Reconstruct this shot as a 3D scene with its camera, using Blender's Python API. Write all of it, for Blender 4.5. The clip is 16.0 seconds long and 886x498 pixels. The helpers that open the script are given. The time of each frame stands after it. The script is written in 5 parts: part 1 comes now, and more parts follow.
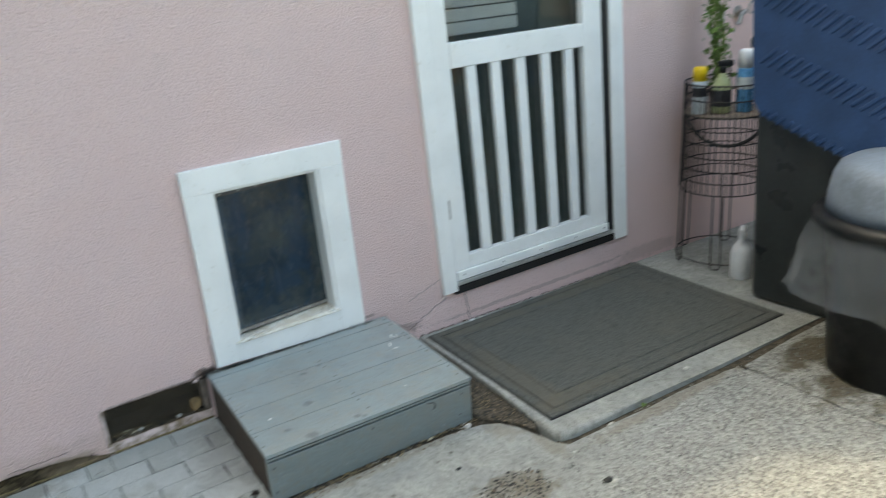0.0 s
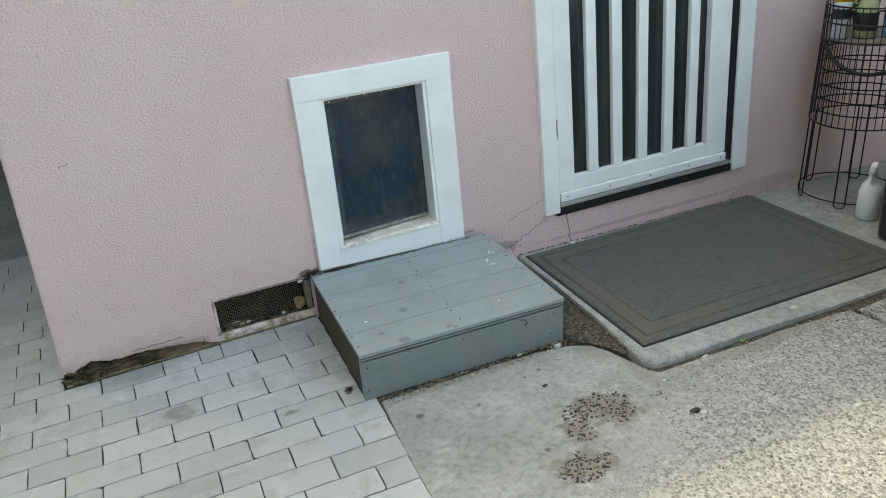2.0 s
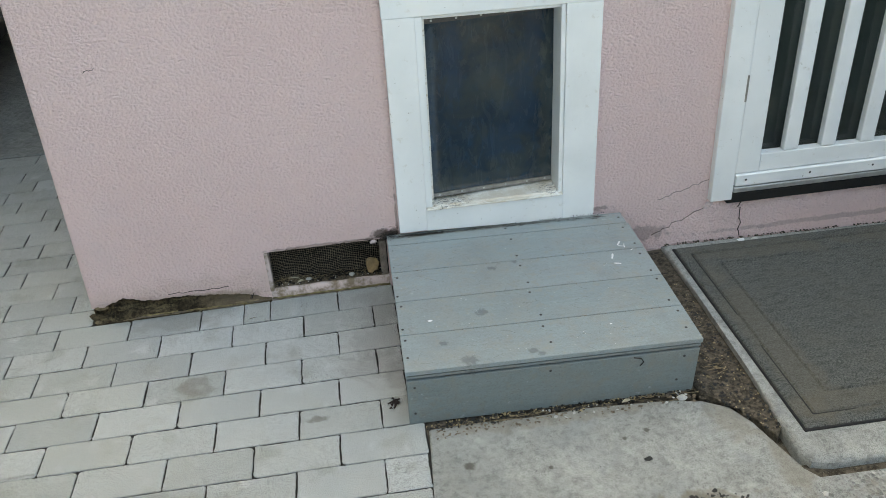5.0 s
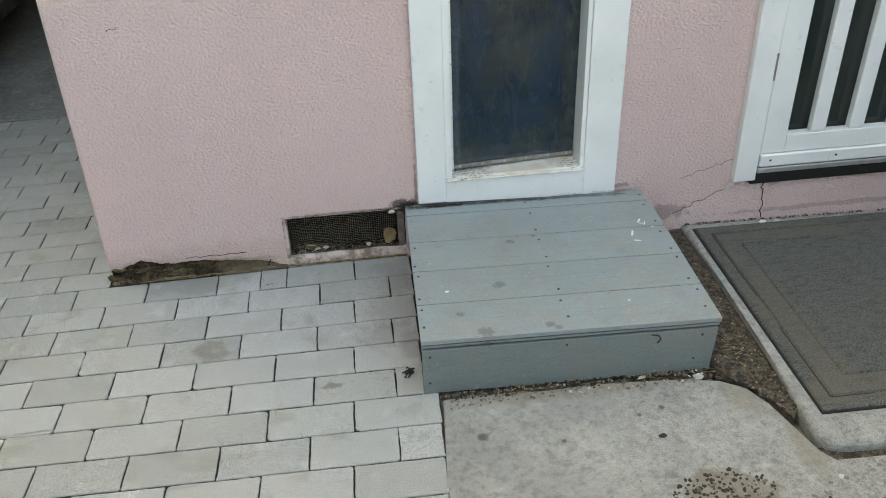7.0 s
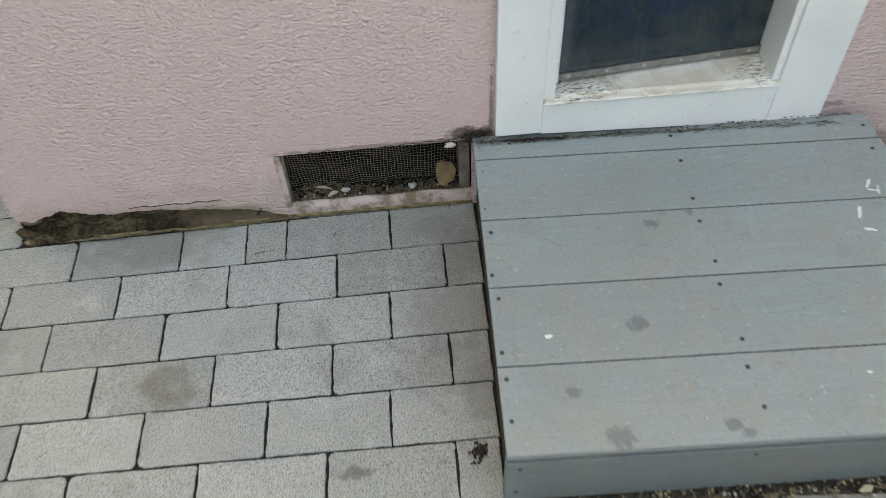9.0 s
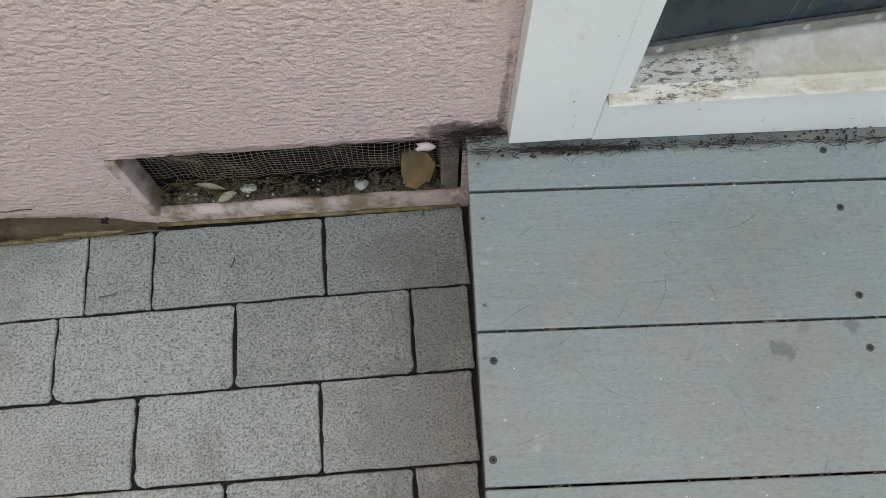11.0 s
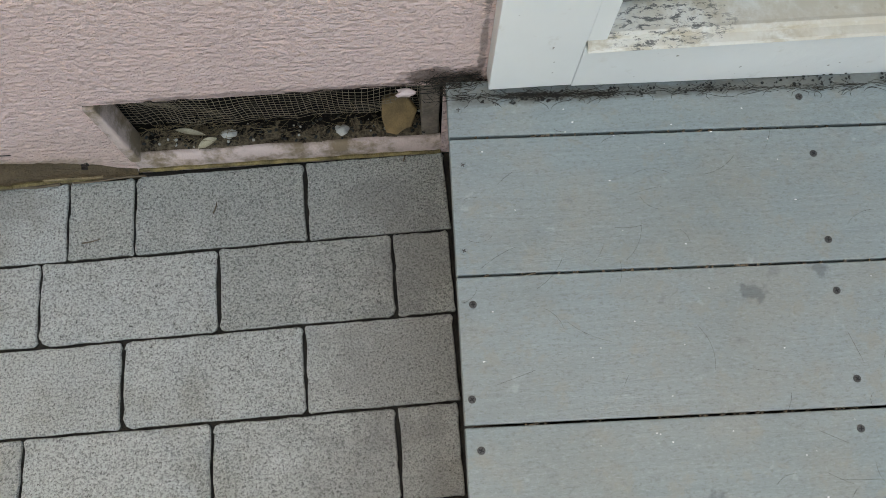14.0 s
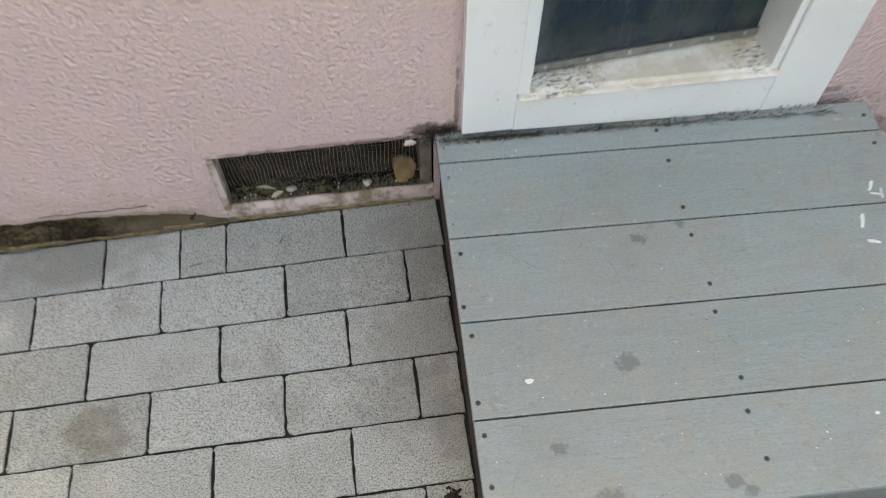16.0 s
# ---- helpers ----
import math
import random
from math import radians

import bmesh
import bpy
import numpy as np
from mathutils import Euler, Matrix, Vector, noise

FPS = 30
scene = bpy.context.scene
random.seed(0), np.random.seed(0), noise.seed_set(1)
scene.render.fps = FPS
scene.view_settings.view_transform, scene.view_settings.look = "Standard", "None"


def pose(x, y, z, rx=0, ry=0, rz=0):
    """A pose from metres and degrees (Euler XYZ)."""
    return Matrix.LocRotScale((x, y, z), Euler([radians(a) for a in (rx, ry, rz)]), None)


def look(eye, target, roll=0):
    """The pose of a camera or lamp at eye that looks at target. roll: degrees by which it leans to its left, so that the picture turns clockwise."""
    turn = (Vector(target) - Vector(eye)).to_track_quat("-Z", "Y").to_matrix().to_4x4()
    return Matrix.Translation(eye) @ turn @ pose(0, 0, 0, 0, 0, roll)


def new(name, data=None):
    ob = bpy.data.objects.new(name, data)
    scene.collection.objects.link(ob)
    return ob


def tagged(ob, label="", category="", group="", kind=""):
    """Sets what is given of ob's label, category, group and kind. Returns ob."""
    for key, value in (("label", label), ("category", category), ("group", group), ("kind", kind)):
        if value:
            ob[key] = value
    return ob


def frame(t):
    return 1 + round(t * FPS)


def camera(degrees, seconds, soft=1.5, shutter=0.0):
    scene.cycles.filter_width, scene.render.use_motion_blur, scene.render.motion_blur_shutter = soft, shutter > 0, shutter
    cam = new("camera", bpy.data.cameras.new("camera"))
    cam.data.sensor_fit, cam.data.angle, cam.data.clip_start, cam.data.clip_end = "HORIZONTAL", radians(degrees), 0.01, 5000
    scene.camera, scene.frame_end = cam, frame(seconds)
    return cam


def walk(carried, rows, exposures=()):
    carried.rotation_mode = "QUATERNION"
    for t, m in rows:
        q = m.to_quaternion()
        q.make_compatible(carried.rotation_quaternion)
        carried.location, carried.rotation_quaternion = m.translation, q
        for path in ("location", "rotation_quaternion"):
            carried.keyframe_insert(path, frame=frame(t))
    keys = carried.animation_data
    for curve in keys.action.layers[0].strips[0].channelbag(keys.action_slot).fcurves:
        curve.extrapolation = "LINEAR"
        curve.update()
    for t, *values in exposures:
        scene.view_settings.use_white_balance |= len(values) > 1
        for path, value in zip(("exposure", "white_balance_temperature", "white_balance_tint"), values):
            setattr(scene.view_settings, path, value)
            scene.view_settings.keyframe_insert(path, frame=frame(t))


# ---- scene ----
cam = camera(60.0, 16.0, soft=0.8, shutter=0.4)
PATH = [
    (0, (-0.545, -2.502, 1.456), (0.453, -0.914, 0.762), -4.9),
    (0.5, (-0.573, -2.507, 1.423), (0.181, -0.828, 0.641), -4.8),
    (1, (-0.564, -2.518, 1.408), (0.145, -0.84, 0.582), -3.5),
    (1.5, (-0.542, -2.531, 1.425), (0.155, -0.859, 0.578), -4.5),
    (2, (-0.519, -2.531, 1.432), (0.179, -0.863, 0.577), -4.9),
    (2.5, (-0.472, -2.428, 1.394), (0.212, -0.755, 0.54), -3.7),
    (3, (-0.376, -2.226, 1.357), (0.234, -0.539, 0.472), -1.9),
    (3.5, (-0.258, -2.096, 1.348), (0.173, -0.398, 0.382), -2.9),
    (3.7, (-0.186, -2.041, 1.352), (0.159, -0.341, 0.356), -3.6),
    (5.8, (-0.089, -1.944, 1.347), (0.103, -0.274, 0.265), -3.1),
    (6, (-0.094, -1.943, 1.348), (0.085, -0.274, 0.261), -3.1),
    (6.5, (-0.1, -1.947, 1.339), (0.081, -0.282, 0.245), -2.7),
    (7, (-0.111, -1.952, 1.325), (0.075, -0.301, 0.212), -1.9),
    (7.5, (-0.126, -1.917, 1.315), (0.053, -0.279, 0.182), -1.9),
    (8, (-0.096, -1.71, 1.264), (0.059, -0.128, 0.05), -2.6),
    (8.5, (-0.072, -1.364, 1.211), (0.027, 0.069, -0.181), -2.5),
    (9, (-0.101, -1.02, 1.132), (-0.056, 0.229, -0.43), -3.4),
    (9.2, (-0.096, -0.894, 1.12), (-0.052, 0.268, -0.508), -3.5),
    (11.3, (-0.048, -0.346, 0.836), (0.018, 0.324, -1.048), 1.7),
    (11.5, (-0.052, -0.335, 0.837), (0.025, 0.319, -1.052), 2.8),
    (12, (-0.051, -0.342, 0.839), (0.034, 0.282, -1.059), 3.8),
    (12.5, (-0.051, -0.354, 0.841), (0.036, 0.242, -1.066), 4.3),
    (13, (-0.045, -0.358, 0.844), (0.028, 0.224, -1.068), 3.1),
    (13.5, (-0.046, -0.362, 0.85), (0.034, 0.208, -1.066), 3.7),
    (14, (-0.046, -0.374, 0.861), (0.037, 0.182, -1.059), 4.1),
    (14.5, (-0.043, -0.393, 0.88), (0.041, 0.198, -1.028), 3.5),
    (15, (-0.037, -0.43, 0.902), (0.044, 0.216, -0.989), 2.7),
    (15.5, (-0.05, -0.577, 0.999), (0.04, 0.202, -0.841), 0.8),
    (16, (-0.104, -0.796, 1.109), (0.054, 0.253, -0.587), 0.7),
]
walk(cam, [(t, look(eye, target, roll)) for t, eye, target, roll in PATH],
     [(0.0, 2.40, 7800, -3), (3.5, 2.42, 8000, -2), (6.0, 2.45, 8400, -1), (9.0, 2.44, 8900, 2), (11.5, 2.44, 9400, 3), (14.5, 2.43, 9400, 3), (15.5, 2.42, 9300, 4), (16.0, 2.55, 9300, 5)])


# ---- world and light ----
SUN_ELEV, SUN_AZ = 55.0, -45.0      # hazy sun over the roof and the added tall block
world = bpy.data.worlds.new("sky")
scene.world = world
world.use_nodes = True
wn = world.node_tree
sky = wn.nodes.new("ShaderNodeTexSky")
sky.sky_type, sky.sun_disc = "NISHITA", False
sky.dust_density, sky.ozone_density = 5.0, 0.6
sky.sun_elevation, sky.sun_rotation = radians(SUN_ELEV), radians(SUN_AZ)
wn.links.new(sky.outputs[0], wn.nodes["Background"].inputs[0])
wn.nodes["Background"].inputs[1].default_value = 0.15
sun_data = bpy.data.lights.new("sun", "SUN")
sun_data.energy, sun_data.angle, sun_data.color = 0.65, radians(2.5), (1.0, 0.82, 0.62)
sun = new("sun", sun_data)
d = Vector((math.sin(radians(SUN_AZ)) * math.cos(radians(SUN_ELEV)), math.cos(radians(SUN_AZ)) * math.cos(radians(SUN_ELEV)), math.sin(radians(SUN_ELEV))))
sun.matrix_world = look(d * 20, (0, 0, 0))


# ---- materials ----
class Nodes:
    def __init__(self, name):
        self.m = bpy.data.materials.new(name)
        self.m.use_nodes = True
        self.t = self.m.node_tree
        self.bsdf = self.t.nodes["Principled BSDF"]
        self.pos = self.t.nodes.new("ShaderNodeNewGeometry").outputs["Position"]

    def link(self, a, b):
        self.t.links.new(a, b)

    def put(self, socket, v):
        if isinstance(v, (int, float, tuple, list)):
            socket.default_value = v if not isinstance(v, (tuple, list)) or len(v) != 3 or socket.type == "VECTOR" else (*v, 1)
        else:
            self.link(v, socket)

    def scaled(self, sx, sy, sz):
        n = self.t.nodes.new("ShaderNodeVectorMath")
        n.operation = "MULTIPLY"
        self.link(self.pos, n.inputs[0])
        n.inputs[1].default_value = (sx, sy, sz)
        return n.outputs[0]

    def noise(self, scale, detail=3.0, rough=0.55, vec=None, distort=0.0):
        n = self.t.nodes.new("ShaderNodeTexNoise")
        self.link(vec or self.pos, n.inputs["Vector"])
        n.inputs["Scale"].default_value, n.inputs["Detail"].default_value = scale, detail
        n.inputs["Roughness"].default_value, n.inputs["Distortion"].default_value = rough, distort
        return n.outputs["Fac"]

    def cells(self, scale, feature="F1", vec=None, out="Distance"):
        n = self.t.nodes.new("ShaderNodeTexVoronoi")
        n.feature = feature
        self.link(vec or self.pos, n.inputs["Vector"])
        n.inputs["Scale"].default_value = scale
        return n.outputs[out]

    def ramp(self, fac, a, b, lo=0.0, hi=1.0):
        n = self.t.nodes.new("ShaderNodeMapRange")
        n.interpolation_type = "SMOOTHSTEP"
        self.link(fac, n.inputs["Value"])
        for k, v in (("From Min", a), ("From Max", b), ("To Min", lo), ("To Max", hi)):
            n.inputs[k].default_value = v
        return n.outputs[0]

    def math(self, op, a, b):
        n = self.t.nodes.new("ShaderNodeMath")
        n.operation = op
        self.put(n.inputs[0], a)
        self.put(n.inputs[1], b)
        return n.outputs[0]

    def mix(self, fac, a, b, blend="MIX"):
        n = self.t.nodes.new("ShaderNodeMix")
        n.data_type, n.blend_type = "RGBA", blend
        self.put(n.inputs[0], fac)
        self.put(n.inputs[6], a)
        self.put(n.inputs[7], b)
        return n.outputs[2]

    def rand(self):
        return self.t.nodes.new("ShaderNodeObjectInfo").outputs["Random"]

    def island(self):
        return self.t.nodes.new("ShaderNodeNewGeometry").outputs["Random Per Island"]

    def patch(self, x, y, z, rx, ry, rz, wobble=0.5, freq=25.0):
        """A soft uneven blot round a point, 1 inside and 0 outside."""
        a = self.t.nodes.new("ShaderNodeVectorMath")
        a.operation = "SUBTRACT"
        self.link(self.pos, a.inputs[0])
        a.inputs[1].default_value = (x, y, z)
        b = self.t.nodes.new("ShaderNodeVectorMath")
        b.operation = "DIVIDE"
        self.link(a.outputs[0], b.inputs[0])
        b.inputs[1].default_value = (rx, ry, rz)
        c = self.t.nodes.new("ShaderNodeVectorMath")
        c.operation = "LENGTH"
        self.link(b.outputs[0], c.inputs[0])
        e = self.math("ADD", c.outputs["Value"], self.math("MULTIPLY", self.math("SUBTRACT", self.noise(freq, 3), 0.5), wobble * 3))
        return self.ramp(e, 0.55, 1.15, 1.0, 0.0)

    def bump(self, height, distance, strength=1.0, under=None):
        n = self.t.nodes.new("ShaderNodeBump")
        n.inputs["Strength"].default_value, n.inputs["Distance"].default_value = strength, distance
        self.link(height, n.inputs["Height"])
        if under:
            self.link(under, n.inputs["Normal"])
        return n.outputs[0]

    def done(self, colour, rough=0.7, normal=None, metal=0.0, spec=0.4):
        self.put(self.bsdf.inputs["Base Color"], colour)
        self.put(self.bsdf.inputs["Roughness"], rough)
        self.bsdf.inputs["Metallic"].default_value = metal
        self.bsdf.inputs["Specular IOR Level"].default_value = spec
        if normal:
            self.link(normal, self.bsdf.inputs["Normal"])
        return self.m


def plain(name, colour, rough=0.6, metal=0.0, vary=0.18, scale=30.0, bump=0.0006, spec=0.4):
    """A near-plain surface with blotches, fine grain and slight relief."""
    n = Nodes(name)
    a, b = n.noise(scale, 4), n.noise(scale * 9, 3)
    f = n.math("ADD", n.math("MULTIPLY", a, 0.65), n.math("MULTIPLY", b, 0.35))
    dark, light = tuple(c * (1 - vary) for c in colour), tuple(min(1, c * (1 + vary)) for c in colour)
    return n.done(n.mix(n.ramp(f, 0.3, 0.7), dark, light), n.ramp(a, 0.3, 0.7, max(0.05, rough - 0.1), min(1, rough + 0.1)),
                  n.bump(b, bump), metal, spec)


def stucco_material():
    n = Nodes("pink stucco")
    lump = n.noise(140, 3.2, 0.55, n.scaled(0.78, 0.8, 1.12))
    fine = n.noise(430, 2.0, 0.6)
    swell = n.noise(26, 3)
    broad = n.noise(1.7, 4)
    col = n.mix(n.ramp(broad, 0.35, 0.7), (0.765, 0.582, 0.565), (0.795, 0.615, 0.598))
    col = n.mix(n.ramp(n.noise(7, 5), 0.56, 0.78, 0, 0.30), col, (0.66, 0.530, 0.515))
    # Hollows between lumps are coloured darker, imitating shade in the relief.
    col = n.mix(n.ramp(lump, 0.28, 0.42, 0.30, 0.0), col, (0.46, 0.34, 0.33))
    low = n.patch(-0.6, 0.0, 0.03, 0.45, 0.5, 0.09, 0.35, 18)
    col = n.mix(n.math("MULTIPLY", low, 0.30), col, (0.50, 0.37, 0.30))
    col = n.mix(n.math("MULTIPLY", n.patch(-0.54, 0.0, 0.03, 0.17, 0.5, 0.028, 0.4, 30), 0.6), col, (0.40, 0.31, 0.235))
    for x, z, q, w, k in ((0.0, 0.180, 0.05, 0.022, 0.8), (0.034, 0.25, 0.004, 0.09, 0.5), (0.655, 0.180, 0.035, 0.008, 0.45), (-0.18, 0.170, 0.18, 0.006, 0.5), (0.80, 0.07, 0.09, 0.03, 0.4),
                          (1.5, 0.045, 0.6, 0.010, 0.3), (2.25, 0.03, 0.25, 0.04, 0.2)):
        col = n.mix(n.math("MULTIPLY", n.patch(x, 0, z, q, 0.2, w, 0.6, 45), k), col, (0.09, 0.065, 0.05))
    nb = n.bump(n.ramp(lump, 0.24, 0.76), 0.0082, 0.72, n.bump(fine, 0.0010, 0.7))
    return n.done(col, 0.85, n.bump(swell, 0.004, 0.5, nb), 0, 0.25)


def smooth_pink_material():
    n = Nodes("pink painted cement")
    a, b = n.noise(14, 5), n.noise(160, 3)
    col = n.mix(n.ramp(a, 0.35, 0.7), (0.66, 0.545, 0.545), (0.56, 0.46, 0.455))
    col = n.mix(n.ramp(n.noise(40, 5), 0.6, 0.75, 0, 0.6), col, (0.36, 0.30, 0.24))
    return n.done(col, 0.8, n.bump(b, 0.0012, 0.8, n.bump(a, 0.006, 0.7)), 0, 0.25)


def paver_material():
    n = Nodes("grey concrete paver")
    r = n.rand()
    base = n.mix(r, (0.480, 0.508, 0.495), (0.640, 0.675, 0.660))
    warm = n.math("FRACT", n.math("MULTIPLY", r, 7.31), 0.0)
    base = n.mix(n.ramp(warm, 0.5, 1.0, 0, 0.35), base, (0.49, 0.51, 0.46))
    blot = n.noise(16, 5, 0.6)
    base = n.mix(n.ramp(blot, 0.54, 0.72, 0, 0.5), base, (0.76, 0.79, 0.785))
    base = n.mix(n.ramp(n.noise(9, 5, 0.6), 0.54, 0.68, 0, 0.42), base, (0.37, 0.365, 0.31))
    pit = n.noise(370, 4, 0.75)
    speck = n.ramp(pit, 0.36, 0.62, 0.48, 1.22)
    base = n.mix(1.0, base, n.mix(speck, (0, 0, 0), (1, 1, 1)), "MULTIPLY")
    hole = n.ramp(n.noise(310, 4, 0.75), 0.35, 0.41, 1.0, 0.0)
    base = n.mix(n.math("MULTIPLY", hole, 0.85), base, (0.075, 0.075, 0.07))
    base = n.mix(n.ramp(n.noise(520, 2), 0.64, 0.70, 0, 0.6), base, (0.85, 0.85, 0.83))
    # darker uneven blotches beside the deck, grubby stains and old splashes
    for x, y, q, w, k, f, c in ((-0.06, -0.37, 0.12, 0.07, 0.35, 34, (0.28, 0.272, 0.265)), (-0.045, -0.13, 0.055, 0.07, 0.45, 30, (0.28, 0.272, 0.265)), (-0.05, -0.26, 0.11, 0.085, 0.42, 34, (0.28, 0.272, 0.265)), (-0.08, -0.055, 0.05, 0.03, 0.35, 40, (0.28, 0.272, 0.265)),
                                (-0.03, -0.42, 0.03, 0.07, 0.4, 30, (0.28, 0.272, 0.265)), (-0.62, -0.02, 0.16, 0.09, 0.35, 20, (0.21, 0.185, 0.145)), (-0.55, -0.36, 0.05, 0.05, 0.5, 30, (0.20, 0.185, 0.145)), (-0.24, -0.54, 0.03, 0.012, 0.6, 60, (0.17, 0.155, 0.12))):
        base = n.mix(n.math("MULTIPLY", n.patch(x, y, 0, q, w, 0.3, 0.55, f), k), base, c)
    normal = n.bump(pit, 0.0044, 1.0, n.bump(hole, -0.003, 0.8, n.bump(blot, 0.003, 0.4)))
    return n.done(base, 0.9, normal, 0, 0.2)


def deck_material(name, tone=1.0):
    n = Nodes(name)
    r = n.rand()
    v = n.scaled(9.0, 95.0, 50.0)
    grain = n.noise(1.0, 5, 0.7, v, 1.1)
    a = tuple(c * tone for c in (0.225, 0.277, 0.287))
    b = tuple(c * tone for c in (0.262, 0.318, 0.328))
    col = n.mix(n.ramp(grain, 0.30, 0.70), a, b)
    col = n.mix(n.math("MULTIPLY", r, 0.3), col, tuple(c * tone for c in (0.32, 0.36, 0.37)))
    fine = n.noise(1.0, 3, 0.7, n.scaled(45.0, 650.0, 500.0), 0.3)
    col = n.mix(1.0, col, n.mix(n.ramp(fine, 0.32, 0.68, 0.94, 1.05), (0, 0, 0), (1, 1, 1)), "MULTIPLY")
    col = n.mix(n.ramp(n.noise(5, 4, 0.6, n.scaled(0.6, 1.6, 1.0)), 0.45, 0.7, 0, 0.4), col, tuple(c * tone for c in (0.275, 0.288, 0.272)))
    dirt = n.noise(7, 5, 0.6)
    col = n.mix(n.ramp(dirt, 0.48, 0.72, 0, 0.5), col, (0.215, 0.235, 0.228))
    col = n.mix(n.ramp(n.noise(13, 5, 0.65), 0.48, 0.62, 0, 0.45), col, tuple(c * tone for c in (0.290, 0.295, 0.270)))
    col = n.mix(n.ramp(n.noise(95, 4, 0.7), 0.60, 0.72, 0, 0.35), col, tuple(c * tone for c in (0.185, 0.20, 0.195)))
    fleck = n.noise(1.0, 4, 0.75, n.scaled(210, 420, 300), 0.4)
    col = n.mix(n.ramp(fleck, 0.54, 0.63, 0, 0.5), col, tuple(c * tone for c in (0.165, 0.175, 0.165)))
    col = n.mix(n.ramp(fleck, 0.37, 0.45, 0.35, 0.0), col, tuple(c * tone for c in (0.36, 0.41, 0.42)))
    col = n.mix(n.ramp(n.noise(34, 5, 0.7), 0.53, 0.66, 0, 0.4), col, tuple(c * tone for c in (0.29, 0.275, 0.225)))
    smudge = n.noise(26, 4, 0.6)
    col = n.mix(n.ramp(smudge, 0.66, 0.74, 0, 0.35), col, (0.13, 0.14, 0.145))
    col = n.mix(n.ramp(n.noise(60, 3), 0.66, 0.76, 0, 0.4), col, (0.42, 0.46, 0.47))
    for x, y, q in ((0.266, -0.238, 0.017), (0.291, -0.592, 0.018), (0.308, -0.606, 0.014), (0.137, -0.596, 0.028), (0.202, -0.424, 0.024), (0.334, -0.220, 0.012), (0.087, -0.525, 0.013)):
        col = n.mix(n.math("MULTIPLY", n.patch(x, y, 0.17, q * 0.8, q * 0.6, 0.06, 0.7, 120), 0.48), col, (0.065, 0.072, 0.08))
    hair = n.patch(0.32, -0.028, 0.178, 0.36, 0.008, 0.02, 0.6, 60)
    col = n.mix(n.math("MULTIPLY", hair, 0.5), col, (0.10, 0.085, 0.06))
    return n.done(col, n.ramp(dirt, 0.3, 0.7, 0.36, 0.58), n.bump(fleck, 0.0005, 0.7, n.bump(grain, 0.0009, 0.6)), 0, 0.5)


def white_paint_material(name, worn):
    n = Nodes(name)
    a, b = n.noise(5, 4), n.noise(70, 4, 0.6)
    col = n.mix(n.ramp(a, 0.35, 0.7), (0.82, 0.84, 0.838), (0.75, 0.772, 0.77))
    col = n.mix(n.ramp(n.noise(38, 5, 0.65), 0.60, 0.74, 0, 0.35 + 0.3 * worn), col, (0.50, 0.47, 0.38))
    col = n.mix(n.ramp(n.noise(110, 2), 0.742, 0.77, 0, 0.7), col, (0.16, 0.14, 0.11))
    if worn:
        col = n.mix(0.5, col, (0.74, 0.71, 0.62))
        edge = n.noise(20, 5, 0.7, n.scaled(1.0, 1.0, 4.0))
        col = n.mix(n.ramp(edge, 0.50, 0.63, 0, 0.7), col, (0.46, 0.40, 0.30))
        grime = n.math("MULTIPLY", n.ramp(n.noise(14, 6, 0.75), 0.38, 0.62), n.patch(0.33, 0.02, 0.27, 0.30, 0.075, 0.03, 0.3, 20))
        col = n.mix(n.math("MULTIPLY", grime, 0.6), col, (0.50, 0.43, 0.31))
        flake = n.noise(85, 5, 0.8, n.scaled(1.0, 2.2, 2.2), 0.4)
        near = n.math("ADD", n.patch(0.19, 0.005, 0.27, 0.075, 0.05, 0.05, 0.4, 50), n.patch(0.50, 0.005, 0.285, 0.05, 0.04, 0.05, 0.4, 50))
        col = n.mix(n.math("MULTIPLY", n.ramp(flake, 0.52, 0.57, 0, 0.85), n.math("MINIMUM", near, 1.0)), col, (0.06, 0.065, 0.07))
    return n.done(col, 0.42, n.bump(b, 0.0009, 0.7), 0, 0.45)


